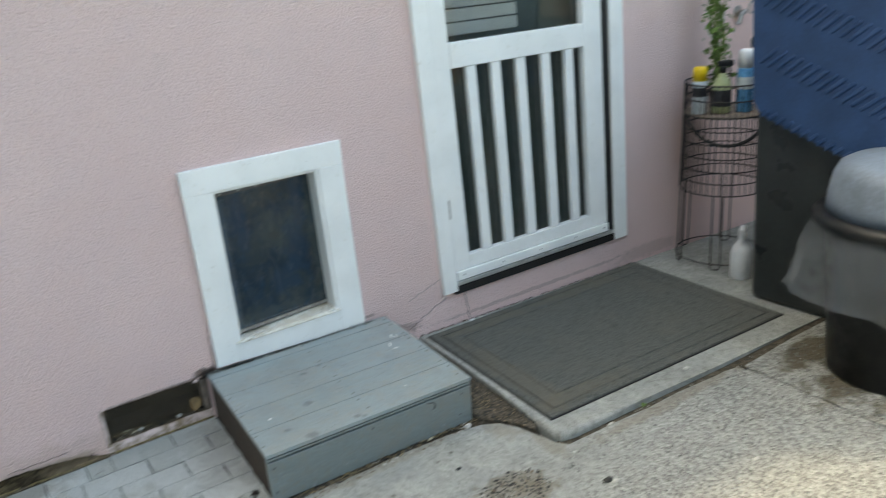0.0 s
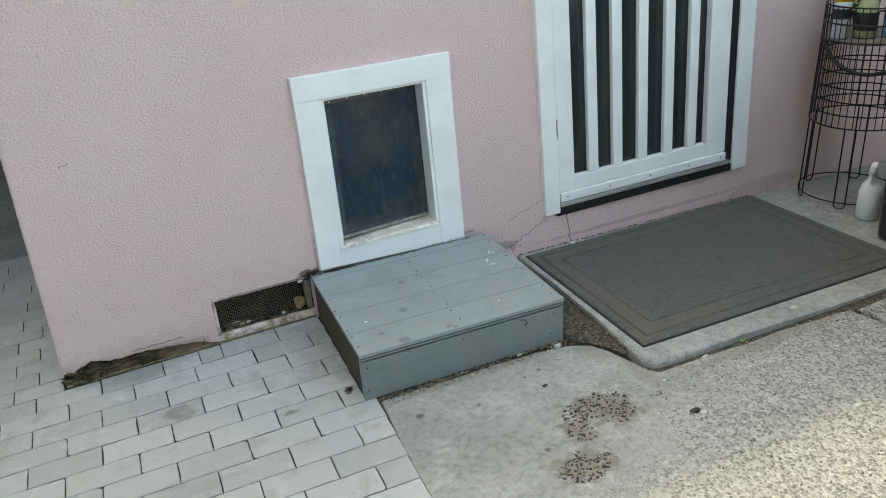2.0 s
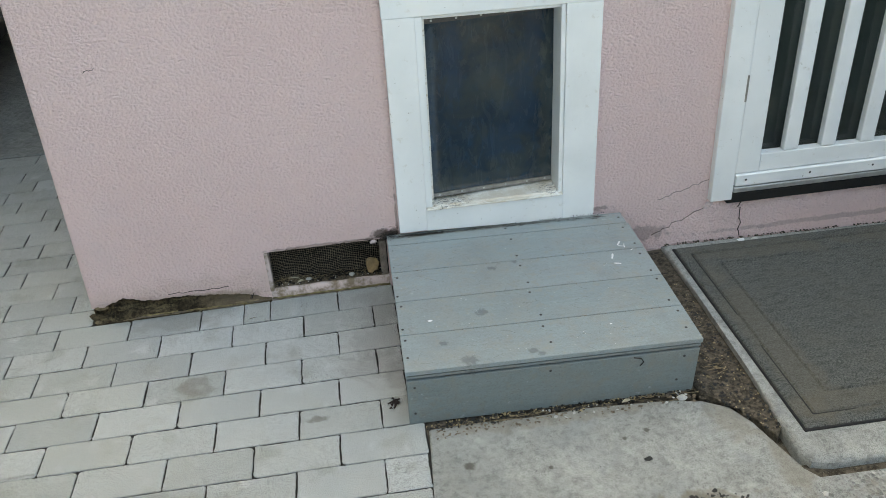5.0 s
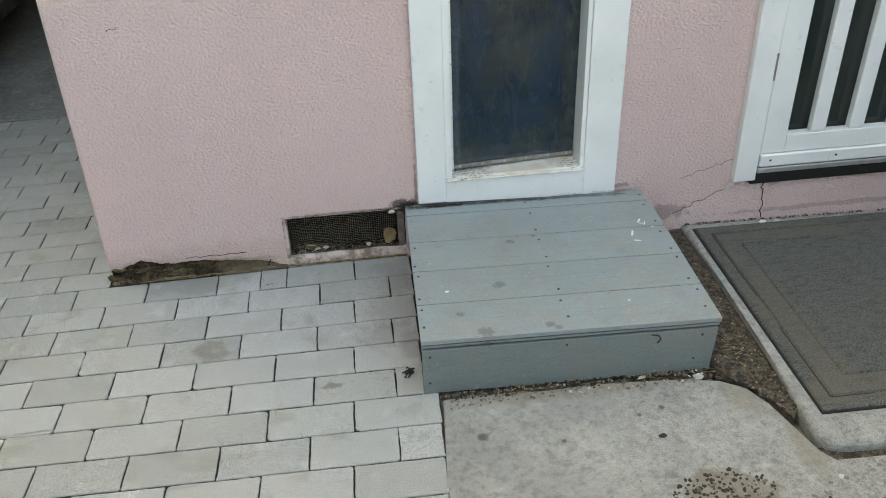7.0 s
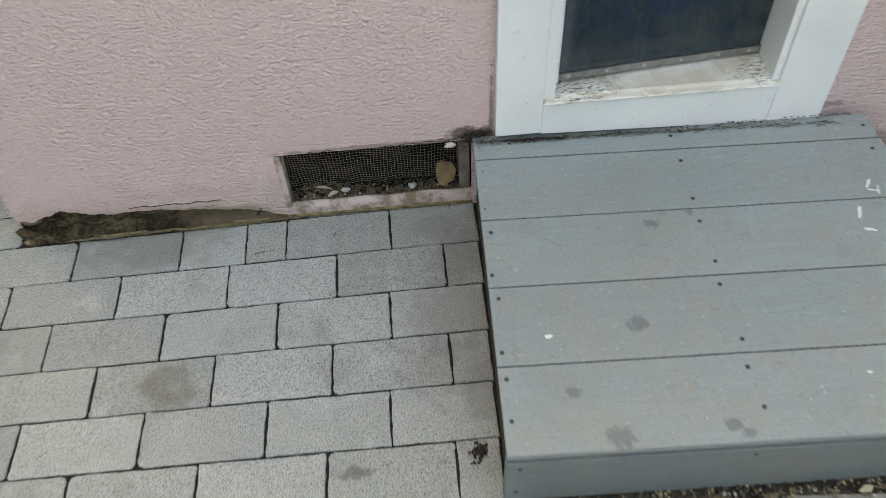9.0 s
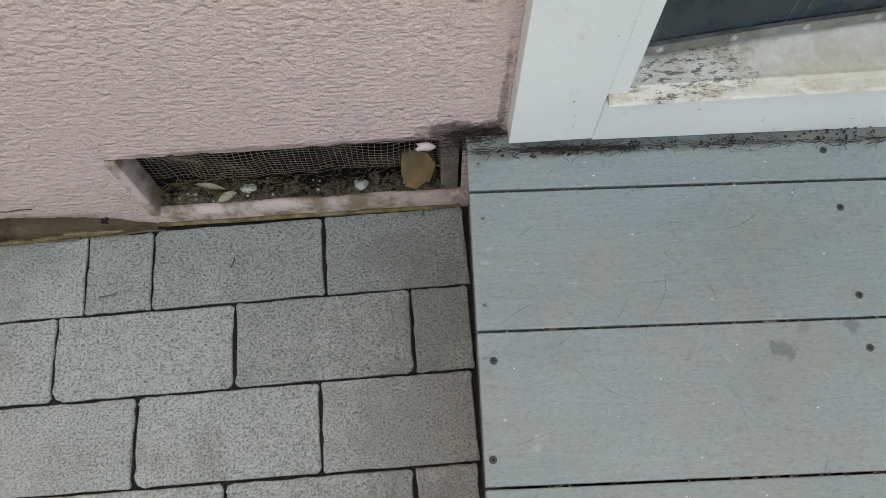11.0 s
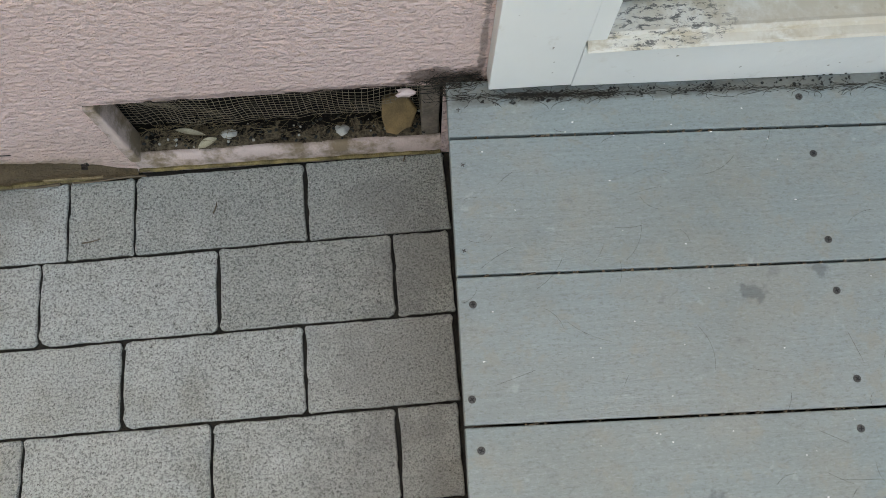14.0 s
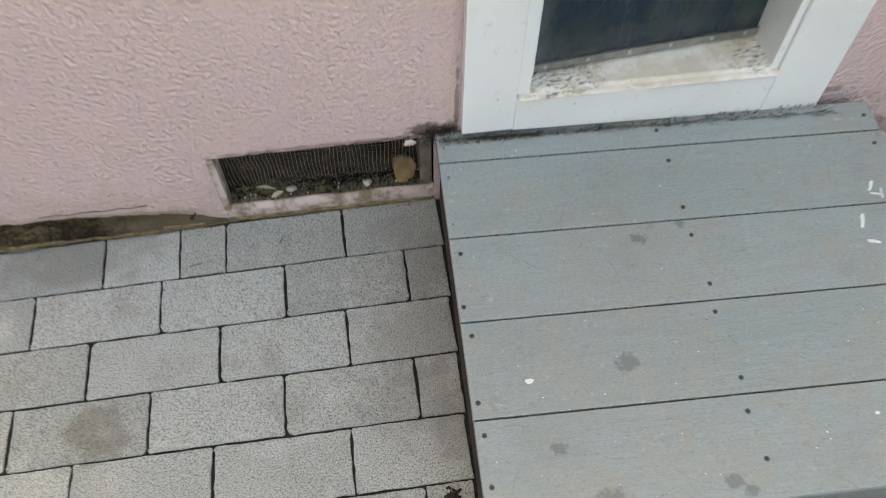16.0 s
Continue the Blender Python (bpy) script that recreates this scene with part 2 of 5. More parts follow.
def concrete_material(name, rough_part):
    n = Nodes(name)
    a, b, c = n.noise(3.2, 5, 0.6), n.noise(22, 5, 0.65), n.noise(300, 3, 0.7)
    col = n.mix(n.ramp(a, 0.35, 0.68), (0.295, 0.306, 0.293), (0.395, 0.408, 0.391))
    col = n.mix(n.ramp(b, 0.45, 0.70, 0, 0.38), col, (0.22, 0.222, 0.202))
    col = n.mix(n.ramp(b, 0.30, 0.42, 0.35, 0.0), col, (0.42, 0.42, 0.41))
    col = n.mix(n.ramp(c, 0.33, 0.45, 0.5, 0.0), col, (0.13, 0.125, 0.11))
    fine = n.noise(420, 4, 0.75)
    mottle = n.noise(48, 5, 0.75)
    col = n.mix(1.0, col, n.mix(n.ramp(mottle, 0.36, 0.62, 0.72, 1.14), (0, 0, 0), (1, 1, 1)), "MULTIPLY")
    col = n.mix(1.0, col, n.mix(n.ramp(fine, 0.34, 0.64, 0.56, 1.26), (0, 0, 0), (1, 1, 1)), "MULTIPLY")
    cloud = n.noise(9, 6, 0.7, None, 0.6)
    col = n.mix(n.ramp(cloud, 0.50, 0.66, 0, 0.4), col, (0.245, 0.262, 0.268))
    col = n.mix(n.ramp(n.noise(13, 5, 0.7, None, 0.5), 0.55, 0.68, 0, 0.4), col, (0.46, 0.46, 0.43))
    rake = n.noise(1.0, 4, 0.75, n.scaled(30, 240, 30), 1.5)
    col = n.mix(n.ramp(rake, 0.62, 0.72, 0, 0.3), col, (0.20, 0.20, 0.19))
    normal = n.bump(fine, 0.0016, 0.8, n.bump(b, 0.006, 0.7))
    if rough_part:
        stone = n.cells(105)
        sx = n.t.nodes.new("ShaderNodeSeparateXYZ")
        n.link(n.pos, sx.inputs[0])
        # worn zone where the stones show: away from the step and towards the open yard
        away = n.math("ADD", n.math("MULTIPLY", sx.outputs[0], 0.62), n.math("MULTIPLY", sx.outputs[1], -0.85))
        away = n.math("ADD", away, n.math("MULTIPLY", n.math("SUBTRACT", n.noise(4, 4), 0.5), 0.55))
        zone = n.ramp(away, 1.22, 1.62)
        tone = n.cells(105, out="Color")
        hue = n.mix(n.ramp(tone, 0.15, 0.85), (0.12, 0.122, 0.115), (0.46, 0.465, 0.44))
        bw = n.mix(n.ramp(n.cells(105, "DISTANCE_TO_EDGE"), 0.02, 0.14), (0.33, 0.338, 0.32), hue)
        pit = n.ramp(n.noise(75, 4, 0.65), 0.36, 0.46, 1.0, 0.0)
        bw = n.mix(n.math("MULTIPLY", pit, 0.75), bw, (0.10, 0.098, 0.085))
        col = n.mix(n.math("MULTIPLY", zone, 0.70), col, bw)
        h = n.math("MULTIPLY", n.ramp(stone, 0.0, 0.75, 1.0, 0.0), zone)
        normal = n.bump(h, 0.005, 1.0, normal)
        for x, y, q, w in ((0.565, -0.985, 0.11, 0.052), (0.62, -1.045, 0.065, 0.045), (0.475, -1.055, 0.045, 0.055), (0.40, -1.185, 0.085, 0.05)):
            col = n.mix(n.math("MULTIPLY", n.patch(x, y, 0, q * 1.15, w * 1.2, 0.3, 0.9, 26), 0.6), col, (0.155, 0.132, 0.092))
        for x, y, q, w in ((1.93, -1.08, 0.20, 0.08), (1.90, -1.28, 0.28, 0.12), (1.98, -1.5, 0.30, 0.16)):
            col = n.mix(n.math("MULTIPLY", n.patch(x, y, -0.04, q, w, 0.3, 0.6, 14), 0.85), col, (0.085, 0.070, 0.042))
        for x, y, q, w in ((0.35, -0.645, 0.34, 0.035), (0.74, -0.72, 0.06, 0.09), (0.80, -0.90, 0.035, 0.09), (1.25, -0.985, 0.40, 0.03)):
            col = n.mix(n.math("MULTIPLY", n.patch(x, y, 0, q, w, 0.3, 0.7, 22), 0.5), col, (0.205, 0.185, 0.145))
        for x, y, q in ((0.53, -0.735, 0.008), (0.47, -0.75, 0.006), (0.28, -0.80, 0.006), (0.35, -1.08, 0.010), (0.10, -0.76, 0.014)):
            col = n.mix(n.math("MULTIPLY", n.patch(x, y, 0, q, q, 0.3, 0.5, 90), 0.8), col, (0.09, 0.085, 0.07))
    return n.done(col, 0.9, normal, 0, 0.2)


def mat_material():
    n = Nodes("dark ribbed door mat")
    weave = n.noise(1.0, 2, 0.6, n.scaled(420, 150, 1))
    cross = n.noise(1.0, 2, 0.6, n.scaled(150, 420, 1))
    wear = n.noise(4.5, 5, 0.65)
    col = n.mix(n.ramp(n.math("ADD", n.math("MULTIPLY", weave, 0.5), n.math("MULTIPLY", cross, 0.5)), 0.36, 0.64), (0.045, 0.050, 0.048), (0.150, 0.157, 0.146))
    knot = n.noise(1.0, 4, 0.7, n.scaled(22, 70, 1))
    col = n.mix(1.0, col, n.mix(n.ramp(knot, 0.32, 0.66, 0.72, 1.18), (0, 0, 0), (1, 1, 1)), "MULTIPLY")
    col = n.mix(n.ramp(wear, 0.45, 0.72, 0, 0.35), col, (0.115, 0.112, 0.094))
    for x, y, q, w in ((0.95, -0.50, 0.06, 0.36), (1.05, -0.77, 0.22, 0.05), (1.15, -0.10, 0.3, 0.05), (1.7, -0.09, 0.3, 0.06)):
        col = n.mix(n.math("MULTIPLY", n.patch(x, y, 0.04, q, w, 0.3, 0.5, 14), 0.35), col, (0.13, 0.118, 0.09))
    col = n.mix(n.ramp(n.noise(120, 2), 0.72, 0.78, 0, 0.5), col, (0.28, 0.27, 0.24))
    return n.done(col, 0.95, n.bump(n.math("ADD", weave, cross), 0.0016, 0.9), 0, 0.15)


def soil_material():
    n = Nodes("dark soil and litter")
    a, b = n.noise(60, 5, 0.7), n.noise(300, 3, 0.7)
    col = n.mix(n.ramp(a, 0.35, 0.65), (0.040, 0.034, 0.026), (0.13, 0.112, 0.086))
    col = n.mix(n.ramp(b, 0.62, 0.72, 0, 0.7), col, (0.33, 0.31, 0.26))
    return n.done(col, 0.95, n.bump(a, 0.01, 0.9, n.bump(b, 0.003)), 0, 0.15)


def rotten_base_material():
    n = Nodes("exposed crumbling foundation")
    a, b = n.noise(1.0, 5, 0.75, n.scaled(11, 25, 70), 0.5), n.noise(130, 5, 0.75)
    c = n.noise(26, 5, 0.75)
    col = n.mix(n.ramp(c, 0.35, 0.66), (0.028, 0.021, 0.013), (0.120, 0.092, 0.055))
    col = n.mix(n.ramp(a, 0.53, 0.64, 0, 0.7), col, (0.19, 0.152, 0.085))
    col = n.mix(n.ramp(b, 0.40, 0.52, 0.7, 0.0), col, (0.018, 0.014, 0.010))
    col = n.mix(n.ramp(b, 0.64, 0.75, 0, 0.5), col, (0.26, 0.215, 0.14))
    col = n.mix(n.math("MULTIPLY", n.patch(-0.45, 0.0, 0.03, 0.11, 0.2, 0.05, 0.5, 30), 0.55), col, (0.24, 0.185, 0.125))
    return n.done(col, 0.95, n.bump(a, 0.008, 0.8, n.bump(b, 0.006)), 0, 0.15)


def glass_material(name, tint, rough):
    n = Nodes(name)
    n.bsdf.inputs["Transmission Weight"].default_value = 1.0
    n.bsdf.inputs["IOR"].default_value = 1.45
    return n.done(tint, rough, None, 0, 0.5)


def flap_material():
    n = Nodes("scuffed dark vinyl flap")
    streak = n.noise(1.0, 5, 0.7, n.scaled(24, 1, 8), 1.2)
    cloud = n.noise(9, 6, 0.7, None, 0.8)
    col = n.mix(n.ramp(cloud, 0.35, 0.68), (0.022, 0.050, 0.085), (0.068, 0.092, 0.100))
    col = n.mix(n.ramp(n.noise(1.0, 5, 0.7, n.scaled(30, 1, 12), 1.8), 0.52, 0.68, 0, 0.6), col, (0.045, 0.105, 0.185))
    for x, z, q, w, k in ((0.33, 0.62, 0.07, 0.07, 0.4), (0.29, 0.74, 0.08, 0.04, 0.35), (0.38, 0.54, 0.04, 0.05, 0.35), (0.33, 0.315, 0.2, 0.02, 0.5), (0.16, 0.33, 0.03, 0.06, 0.35), (0.495, 0.55, 0.022, 0.30, 0.6), (0.33, 0.60, 0.045, 0.045, 0.35)):
        col = n.mix(n.math("MULTIPLY", n.patch(x, 0.03, z, q, 0.3, w, 0.9, 30), k), col, (0.115, 0.142, 0.142))
    for x, z, q, w in ((0.22, 0.68, 0.03, 0.12), (0.42, 0.52, 0.05, 0.12), (0.36, 0.42, 0.06, 0.06), (0.45, 0.70, 0.03, 0.10)):
        col = n.mix(n.math("MULTIPLY", n.patch(x, 0.03, z, q, 0.3, w, 0.8, 22), 0.45), col, (0.040, 0.085, 0.155))
    for x, z, q, w in ((0.33, 0.73, 0.05, 0.03), (0.485, 0.42, 0.02, 0.10), (0.34, 0.60, 0.022, 0.022)):
        col = n.mix(n.math("MULTIPLY", n.patch(x, 0.03, z, q, 0.3, w, 0.7, 30), 0.22), col, (0.085, 0.072, 0.052))
    scratch = n.noise(1.0, 4, 0.75, n.scaled(130, 1, 14), 0.8)
    col = n.mix(n.ramp(scratch, 0.60, 0.74, 0, 0.35), col, (0.24, 0.31, 0.35))
    return n.done(col, n.ramp(streak, 0.5, 0.75, 0.24, 0.5), n.bump(n.noise(4, 2), 0.01, 0.3), 0, 0.5)


STUCCO, PINK = stucco_material(), smooth_pink_material()
n = Nodes("dirty flaking pink paint")
LEDGE = n.done(n.mix(n.ramp(n.noise(22, 6, 0.7), 0.40, 0.62), (0.60, 0.485, 0.46), (0.24, 0.185, 0.13)), 0.85, n.bump(n.noise(90, 4, 0.7), 0.003, 0.9), 0, 0.25)
n = Nodes("vent dirt darkened inward")
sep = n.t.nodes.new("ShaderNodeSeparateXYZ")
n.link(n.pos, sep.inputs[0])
# Dirt clumps plus painted shade: colour falls to near black further inside.
clump_depth = n.math("ADD", n.noise(55, 5, 0.75, None, 0.6), n.math("MULTIPLY", n.math("SUBTRACT", sep.outputs[1], 0.020), 9.0))
VENT_FLOOR = n.done(n.mix(n.ramp(clump_depth, 0.44, 0.58), n.mix(n.ramp(n.noise(170, 4, 0.7), 0.35, 0.65), (0.085, 0.066, 0.046), (0.21, 0.17, 0.12)), (0.014, 0.011, 0.009)), 0.95,
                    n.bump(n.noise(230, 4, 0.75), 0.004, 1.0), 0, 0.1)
PAVER = paver_material()
# The front uses the deck paint at 0.70, its shade put into the colour.
DECK, DECK_SHADED = deck_material("grey-blue deck paint"), deck_material("grey-blue deck paint, shaded front", 0.70)
WHITE, WORN = white_paint_material("white gloss paint", 0), white_paint_material("worn white sill paint", 1)
CONCRETE, STEP = concrete_material("yard concrete", True), concrete_material("step concrete", False)
MAT, SOIL, ROTTEN, FLAP = mat_material(), soil_material(), rotten_base_material(), flap_material()
JOINT = plain("dark joint sand", (0.030, 0.028, 0.024), 0.95, vary=0.5, scale=90, bump=0.002)
# Dark colour for paver sides, putting the joints' shade into the material.
EDGE_DARK = plain("darkened paver edge", (0.075, 0.073, 0.062), 0.95, vary=0.6, scale=60, bump=0.002)
DUST = plain("grey-brown dust", (0.15, 0.122, 0.09), 0.95, vary=0.55, scale=45, bump=0.003)
DARK_WOOD = plain("weathered brown wood", (0.060, 0.047, 0.037), 0.85, vary=0.45, scale=25)
BARE_WOOD = plain("grey bare timber", (0.22, 0.18, 0.15), 0.85, vary=0.4, scale=30)
STEEL = plain("dull steel", (0.32, 0.32, 0.31), 0.42, 0.9, 0.3, 60)
SCREW = plain("dark screw head", (0.10, 0.10, 0.10), 0.5, 0.6, 0.3, 200)
ALU = plain("dull aluminium", (0.55, 0.57, 0.58), 0.4, 0.8, 0.15, 60)
BLACK = plain("black rubber", (0.012, 0.012, 0.012), 0.6, vary=0.4, scale=60)
WIRE = plain("black coated wire", (0.014, 0.013, 0.012), 0.45, 0.2, 0.3, 60)
MESH = plain("rusty wire cloth", (0.235, 0.195, 0.145), 0.7, 0.0, 0.4, 120)
BIN = plain("charcoal plastic", (0.007, 0.008, 0.009), 0.5, vary=0.25, scale=14)
CART = plain("dark grey cart plastic", (0.028, 0.032, 0.032), 0.35, vary=0.25, scale=6)
BLUE = plain("blue plastic", (0.024, 0.060, 0.15), 0.45, vary=0.2, scale=10)
LID = plain("sun-faded grey lid plastic", (0.15, 0.185, 0.235), 0.62, vary=0.25, scale=9)
WHITE_PLASTIC = plain("white plastic", (0.72, 0.74, 0.76), 0.35, vary=0.06)
YELLOW = plain("yellow plastic cap", (0.72, 0.50, 0.02), 0.35, vary=0.08)
LABEL_BLUE = plain("light blue can paint", (0.10, 0.30, 0.55), 0.3, 0.2, 0.15)
LABEL_PALE = plain("pale can paint", (0.55, 0.60, 0.62), 0.35, 0.1, 0.15)
LABEL_DARK = plain("dark label", (0.03, 0.03, 0.035), 0.4, vary=0.2)
LABEL_GREEN = plain("yellow-green liquid", (0.36, 0.40, 0.22), 0.3, vary=0.15)
LEAF = plain("green leaf", (0.10, 0.17, 0.035), 0.55, vary=0.45, scale=18)
PALE = plain("pale dry leaf", (0.40, 0.36, 0.26), 0.8, vary=0.3, scale=60)
STEM = plain("green stem", (0.16, 0.22, 0.06), 0.6, vary=0.35, scale=30)
DRY = plain("dry leaf", (0.34, 0.27, 0.15), 0.8, vary=0.35, scale=60)
PEBBLE = plain("pale pebble", (0.46, 0.455, 0.43), 0.8, vary=0.2, scale=60)
MOSS = plain("yellow-brown moss", (0.20, 0.16, 0.075), 0.95, vary=0.6, scale=60, bump=0.002)
OLD_WOOD = plain("old tan timber", (0.21, 0.165, 0.10), 0.9, vary=0.55, scale=70, bump=0.002)
OCHRE = plain("ochre stone", (0.23, 0.155, 0.075), 0.85, vary=0.3, scale=60)
STONE_GREY = plain("grey stone chips", (0.14, 0.142, 0.135), 0.8, vary=0.45, scale=70)
STONE_DARK = plain("dark stone chips", (0.024, 0.024, 0.022), 0.7, vary=0.5, scale=90)
SOIL_CRUMB = plain("brown soil crumbs", (0.075, 0.060, 0.042), 0.95, vary=0.5, scale=90)
TWIG = plain("brown twig", (0.13, 0.105, 0.075), 0.85, vary=0.4, scale=60)
HAIR = plain("dark hair", (0.028, 0.024, 0.019), 0.8, vary=0.3)
RECESS_DARK = plain("near-black recess lining", (0.010, 0.009, 0.007), 0.95, vary=0.4, scale=90, bump=0.002, spec=0.1)
CRACK = plain("dark crack", (0.03, 0.022, 0.018), 0.95, vary=0.4, scale=60)
CHALK = plain("white paint splash", (0.75, 0.76, 0.76), 0.7, vary=0.1)
ROOM = plain("dim room plaster", (0.16, 0.15, 0.14), 0.8, vary=0.15, scale=3)
INNER = plain("dark grey-green paint", (0.082, 0.100, 0.090), 0.5, vary=0.25, scale=5)
SIDING = plain("grey-white siding", (0.50, 0.50, 0.47), 0.7, vary=0.12, scale=3)
ROOF = plain("grey roofing felt", (0.12, 0.12, 0.12), 0.9, vary=0.2)
CAR_PAINT = plain("dark grey car paint", (0.03, 0.034, 0.034), 0.3, 0.3, 0.15, 4)
RUBBER = plain("tyre rubber", (0.02, 0.02, 0.02), 0.8, vary=0.2)
DRIVE = concrete_material("driveway concrete", False)
GLASS = glass_material("clear window glass", (0.80, 0.84, 0.84), 0.02)
BAG = Nodes("clear plastic bag")
BAG.bsdf.inputs["Alpha"].default_value = 0.16
BAG = BAG.done((0.56, 0.63, 0.71), 0.14, BAG.bump(BAG.noise(22, 5, 0.6, None, 2.0), 0.05, 1.0), 0, 0.9)


# ---- building helpers ----
def finish(ob_name, bm, material, smooth=False):
    bmesh.ops.recalc_face_normals(bm, faces=bm.faces)
    me = bpy.data.meshes.new(ob_name)
    bm.to_mesh(me)
    bm.free()
    me.materials.append(material)
    if smooth:
        for p in me.polygons:
            p.use_smooth = True
    return me


def part(name, bm, material, parent=None, label="", smooth=False):
    """Links a bmesh as one mesh object, under a thing or part if given."""
    ob = new(name, finish(name, bm, material, smooth))
    if parent is not None:
        ob.parent = parent
    if label:
        ob["label"] = label
    return ob


def thing(name, label, category, m=None, group=""):
    ob = new(name)
    ob.empty_display_size = 0.05
    if m is not None:
        ob.matrix_basis = m
    return tagged(ob, label, category, group)


def structure(ob, label, category):
    return tagged(ob, label, category, kind="structure")


def box(x0, x1, y0, y1, z0, z1, bevel=0.0, bm=None, seg=2):
    b = bm or bmesh.new()
    m = Matrix.Translation(((x0 + x1) / 2, (y0 + y1) / 2, (z0 + z1) / 2)) @ Matrix.Diagonal((x1 - x0, y1 - y0, z1 - z0, 1))
    made = bmesh.ops.create_cube(b, size=1.0, matrix=m)
    if bevel:
        edges = list({e for v in made["verts"] for e in v.link_edges})
        bmesh.ops.bevel(b, geom=edges, offset=bevel, segments=seg, affect="EDGES", profile=0.5)
    return b


def tube(points, r, sides=6, bm=None, closed=False, taper=1.0):
    b = bm or bmesh.new()
    pts = [Vector(p) for p in points]
    rings, n = [], len(pts)
    for i, p in enumerate(pts):
        if closed:
            t = pts[(i + 1) % n] - pts[i - 1]
        else:
            t = pts[min(i + 1, n - 1)] - pts[max(i - 1, 0)]
        t.normalize()
        side = t.cross(Vector((0.13, 0.21, 0.97)))
        if side.length < 0.05:
            side = t.cross(Vector((1, 0, 0)))
        side.normalize()
        up = side.cross(t)
        k = r * (1 + (taper - 1) * i / max(1, n - 1))
        rings.append([b.verts.new(p + k * (math.cos(a) * side + math.sin(a) * up)) for a in (2 * math.pi * j / sides for j in range(sides))])
    for i in range(n if closed else n - 1):
        a, c = rings[i], rings[(i + 1) % n]
        for j in range(sides):
            b.faces.new((a[j], a[(j + 1) % sides], c[(j + 1) % sides], c[j]))
    if not closed:
        b.faces.new(rings[0][::-1])
        b.faces.new(rings[-1])
    return b


def lathe(profile, sides=24, bm=None, at=(0, 0, 0)):
    """A turned shape from (radius, height) pairs."""
    b = bm or bmesh.new()
    rings = []
    for r, z in profile:
        rings.append([b.verts.new((at[0] + r * math.cos(2 * math.pi * j / sides), at[1] + r * math.sin(2 * math.pi * j / sides), at[2] + z)) for j in range(sides)])
    for a, c in zip(rings, rings[1:]):
        for j in range(sides):
            b.faces.new((a[j], a[(j + 1) % sides], c[(j + 1) % sides], c[j]))
    b.faces.new(rings[0][::-1])
    b.faces.new(rings[-1])
    return b


def prism(outline, z0, z1, bevel=0.0, fall=None, seg=3, bm=None):
    """An upright block over an outline, its top edges rounded; fall(x, y) lowers or lifts the top and foot."""
    b = bm or bmesh.new()
    low = [b.verts.new((x, y, z0)) for x, y in outline]
    top = [b.verts.new((x, y, z1)) for x, y in outline]
    n = len(outline)
    b.faces.new(low[::-1])
    b.faces.new(top)
    for i in range(n):
        b.faces.new((low[i], low[(i + 1) % n], top[(i + 1) % n], top[i]))
    if bevel:
        edges = [e for e in b.edges if e.verts[0] in top and e.verts[1] in top]
        bmesh.ops.bevel(b, geom=edges, offset=bevel, segments=seg, affect="EDGES", profile=0.5)
    if fall:
        for v in b.verts:
            v.co.z += fall(v.co.x, v.co.y)
    return b


def blob(r, at, squash=(1, 1, 1), seed=0, sub=2, rough=0.25):
    b = bmesh.new()
    bmesh.ops.create_icosphere(b, subdivisions=sub, radius=1.0)
    for v in b.verts:
        k = 1 + rough * noise.noise(v.co * 1.3 + Vector((seed * 3.7, seed, 0)))
        v.co = Vector((v.co.x * squash[0], v.co.y * squash[1], v.co.z * squash[2])) * r * k + Vector(at)
    return b


def gz(x, y=0.0):
    """The yard falls gently away from the paving."""
    return -0.022 * max(0.0, x - 0.02)


def gs(x, y=0.0):
    return -0.0015 * max(0.0, x - 0.02)


# ---- ground ----
b = bmesh.new()
for x0, x1, y0, y1 in ((-60, 60, -60, 60),):
    b.faces.new([b.verts.new(p) for p in ((x0, y0, -0.16), (x1, y0, -0.16), (x1, y1, -0.16), (x0, y1, -0.16))])
structure(part("ground", b, SOIL), "dark bare soil under the yard", "ground")
structure(part("paver_bed", box(-3.4, 0.03, -3.4, 1.32, -0.15, -0.0065), JOINT), "dark sand bed between grey pavers", "ground")
structure(part("driveway", prism([(-9, 1.28), (-0.7, 1.335), (-0.7, 14), (-9, 14)], -0.15, -0.004, 0.006), DRIVE), "dim grey concrete driveway beside the house", "driveway")
structure(part("joint_soil", prism([(0.80, -0.90), (3.4, -0.90), (3.4, -1.0), (0.80, -1.0)], -0.15, -0.006, 0, lambda x, y: -0.002 * x), SOIL), "soil packed in the joint along the kerb", "ground")
structure(part("soil_strip", prism([(0.02, -0.02), (0.9, -0.02), (0.9, -1.0), (0.02, -1.0)], -0.15, -0.006, 0, gz), SOIL), "dark soil and litter between deck step and kerb", "ground")

heap = [(0.700, -0.012), (0.866, -0.012), (0.858, -0.30), (0.843, -0.62), (0.832, -0.80), (0.812, -0.82), (0.792, -0.760), (0.760, -0.700), (0.715, -0.664), (0.700, -0.655)]
structure(part("soil_heap", prism(heap, -0.15, 0.011, 0.004, lambda x, y: -0.004 + 0.006 * noise.noise(Vector((x * 30, y * 30, 0)))), SOIL), "brown soil and litter heaped beside the kerb", "ground")

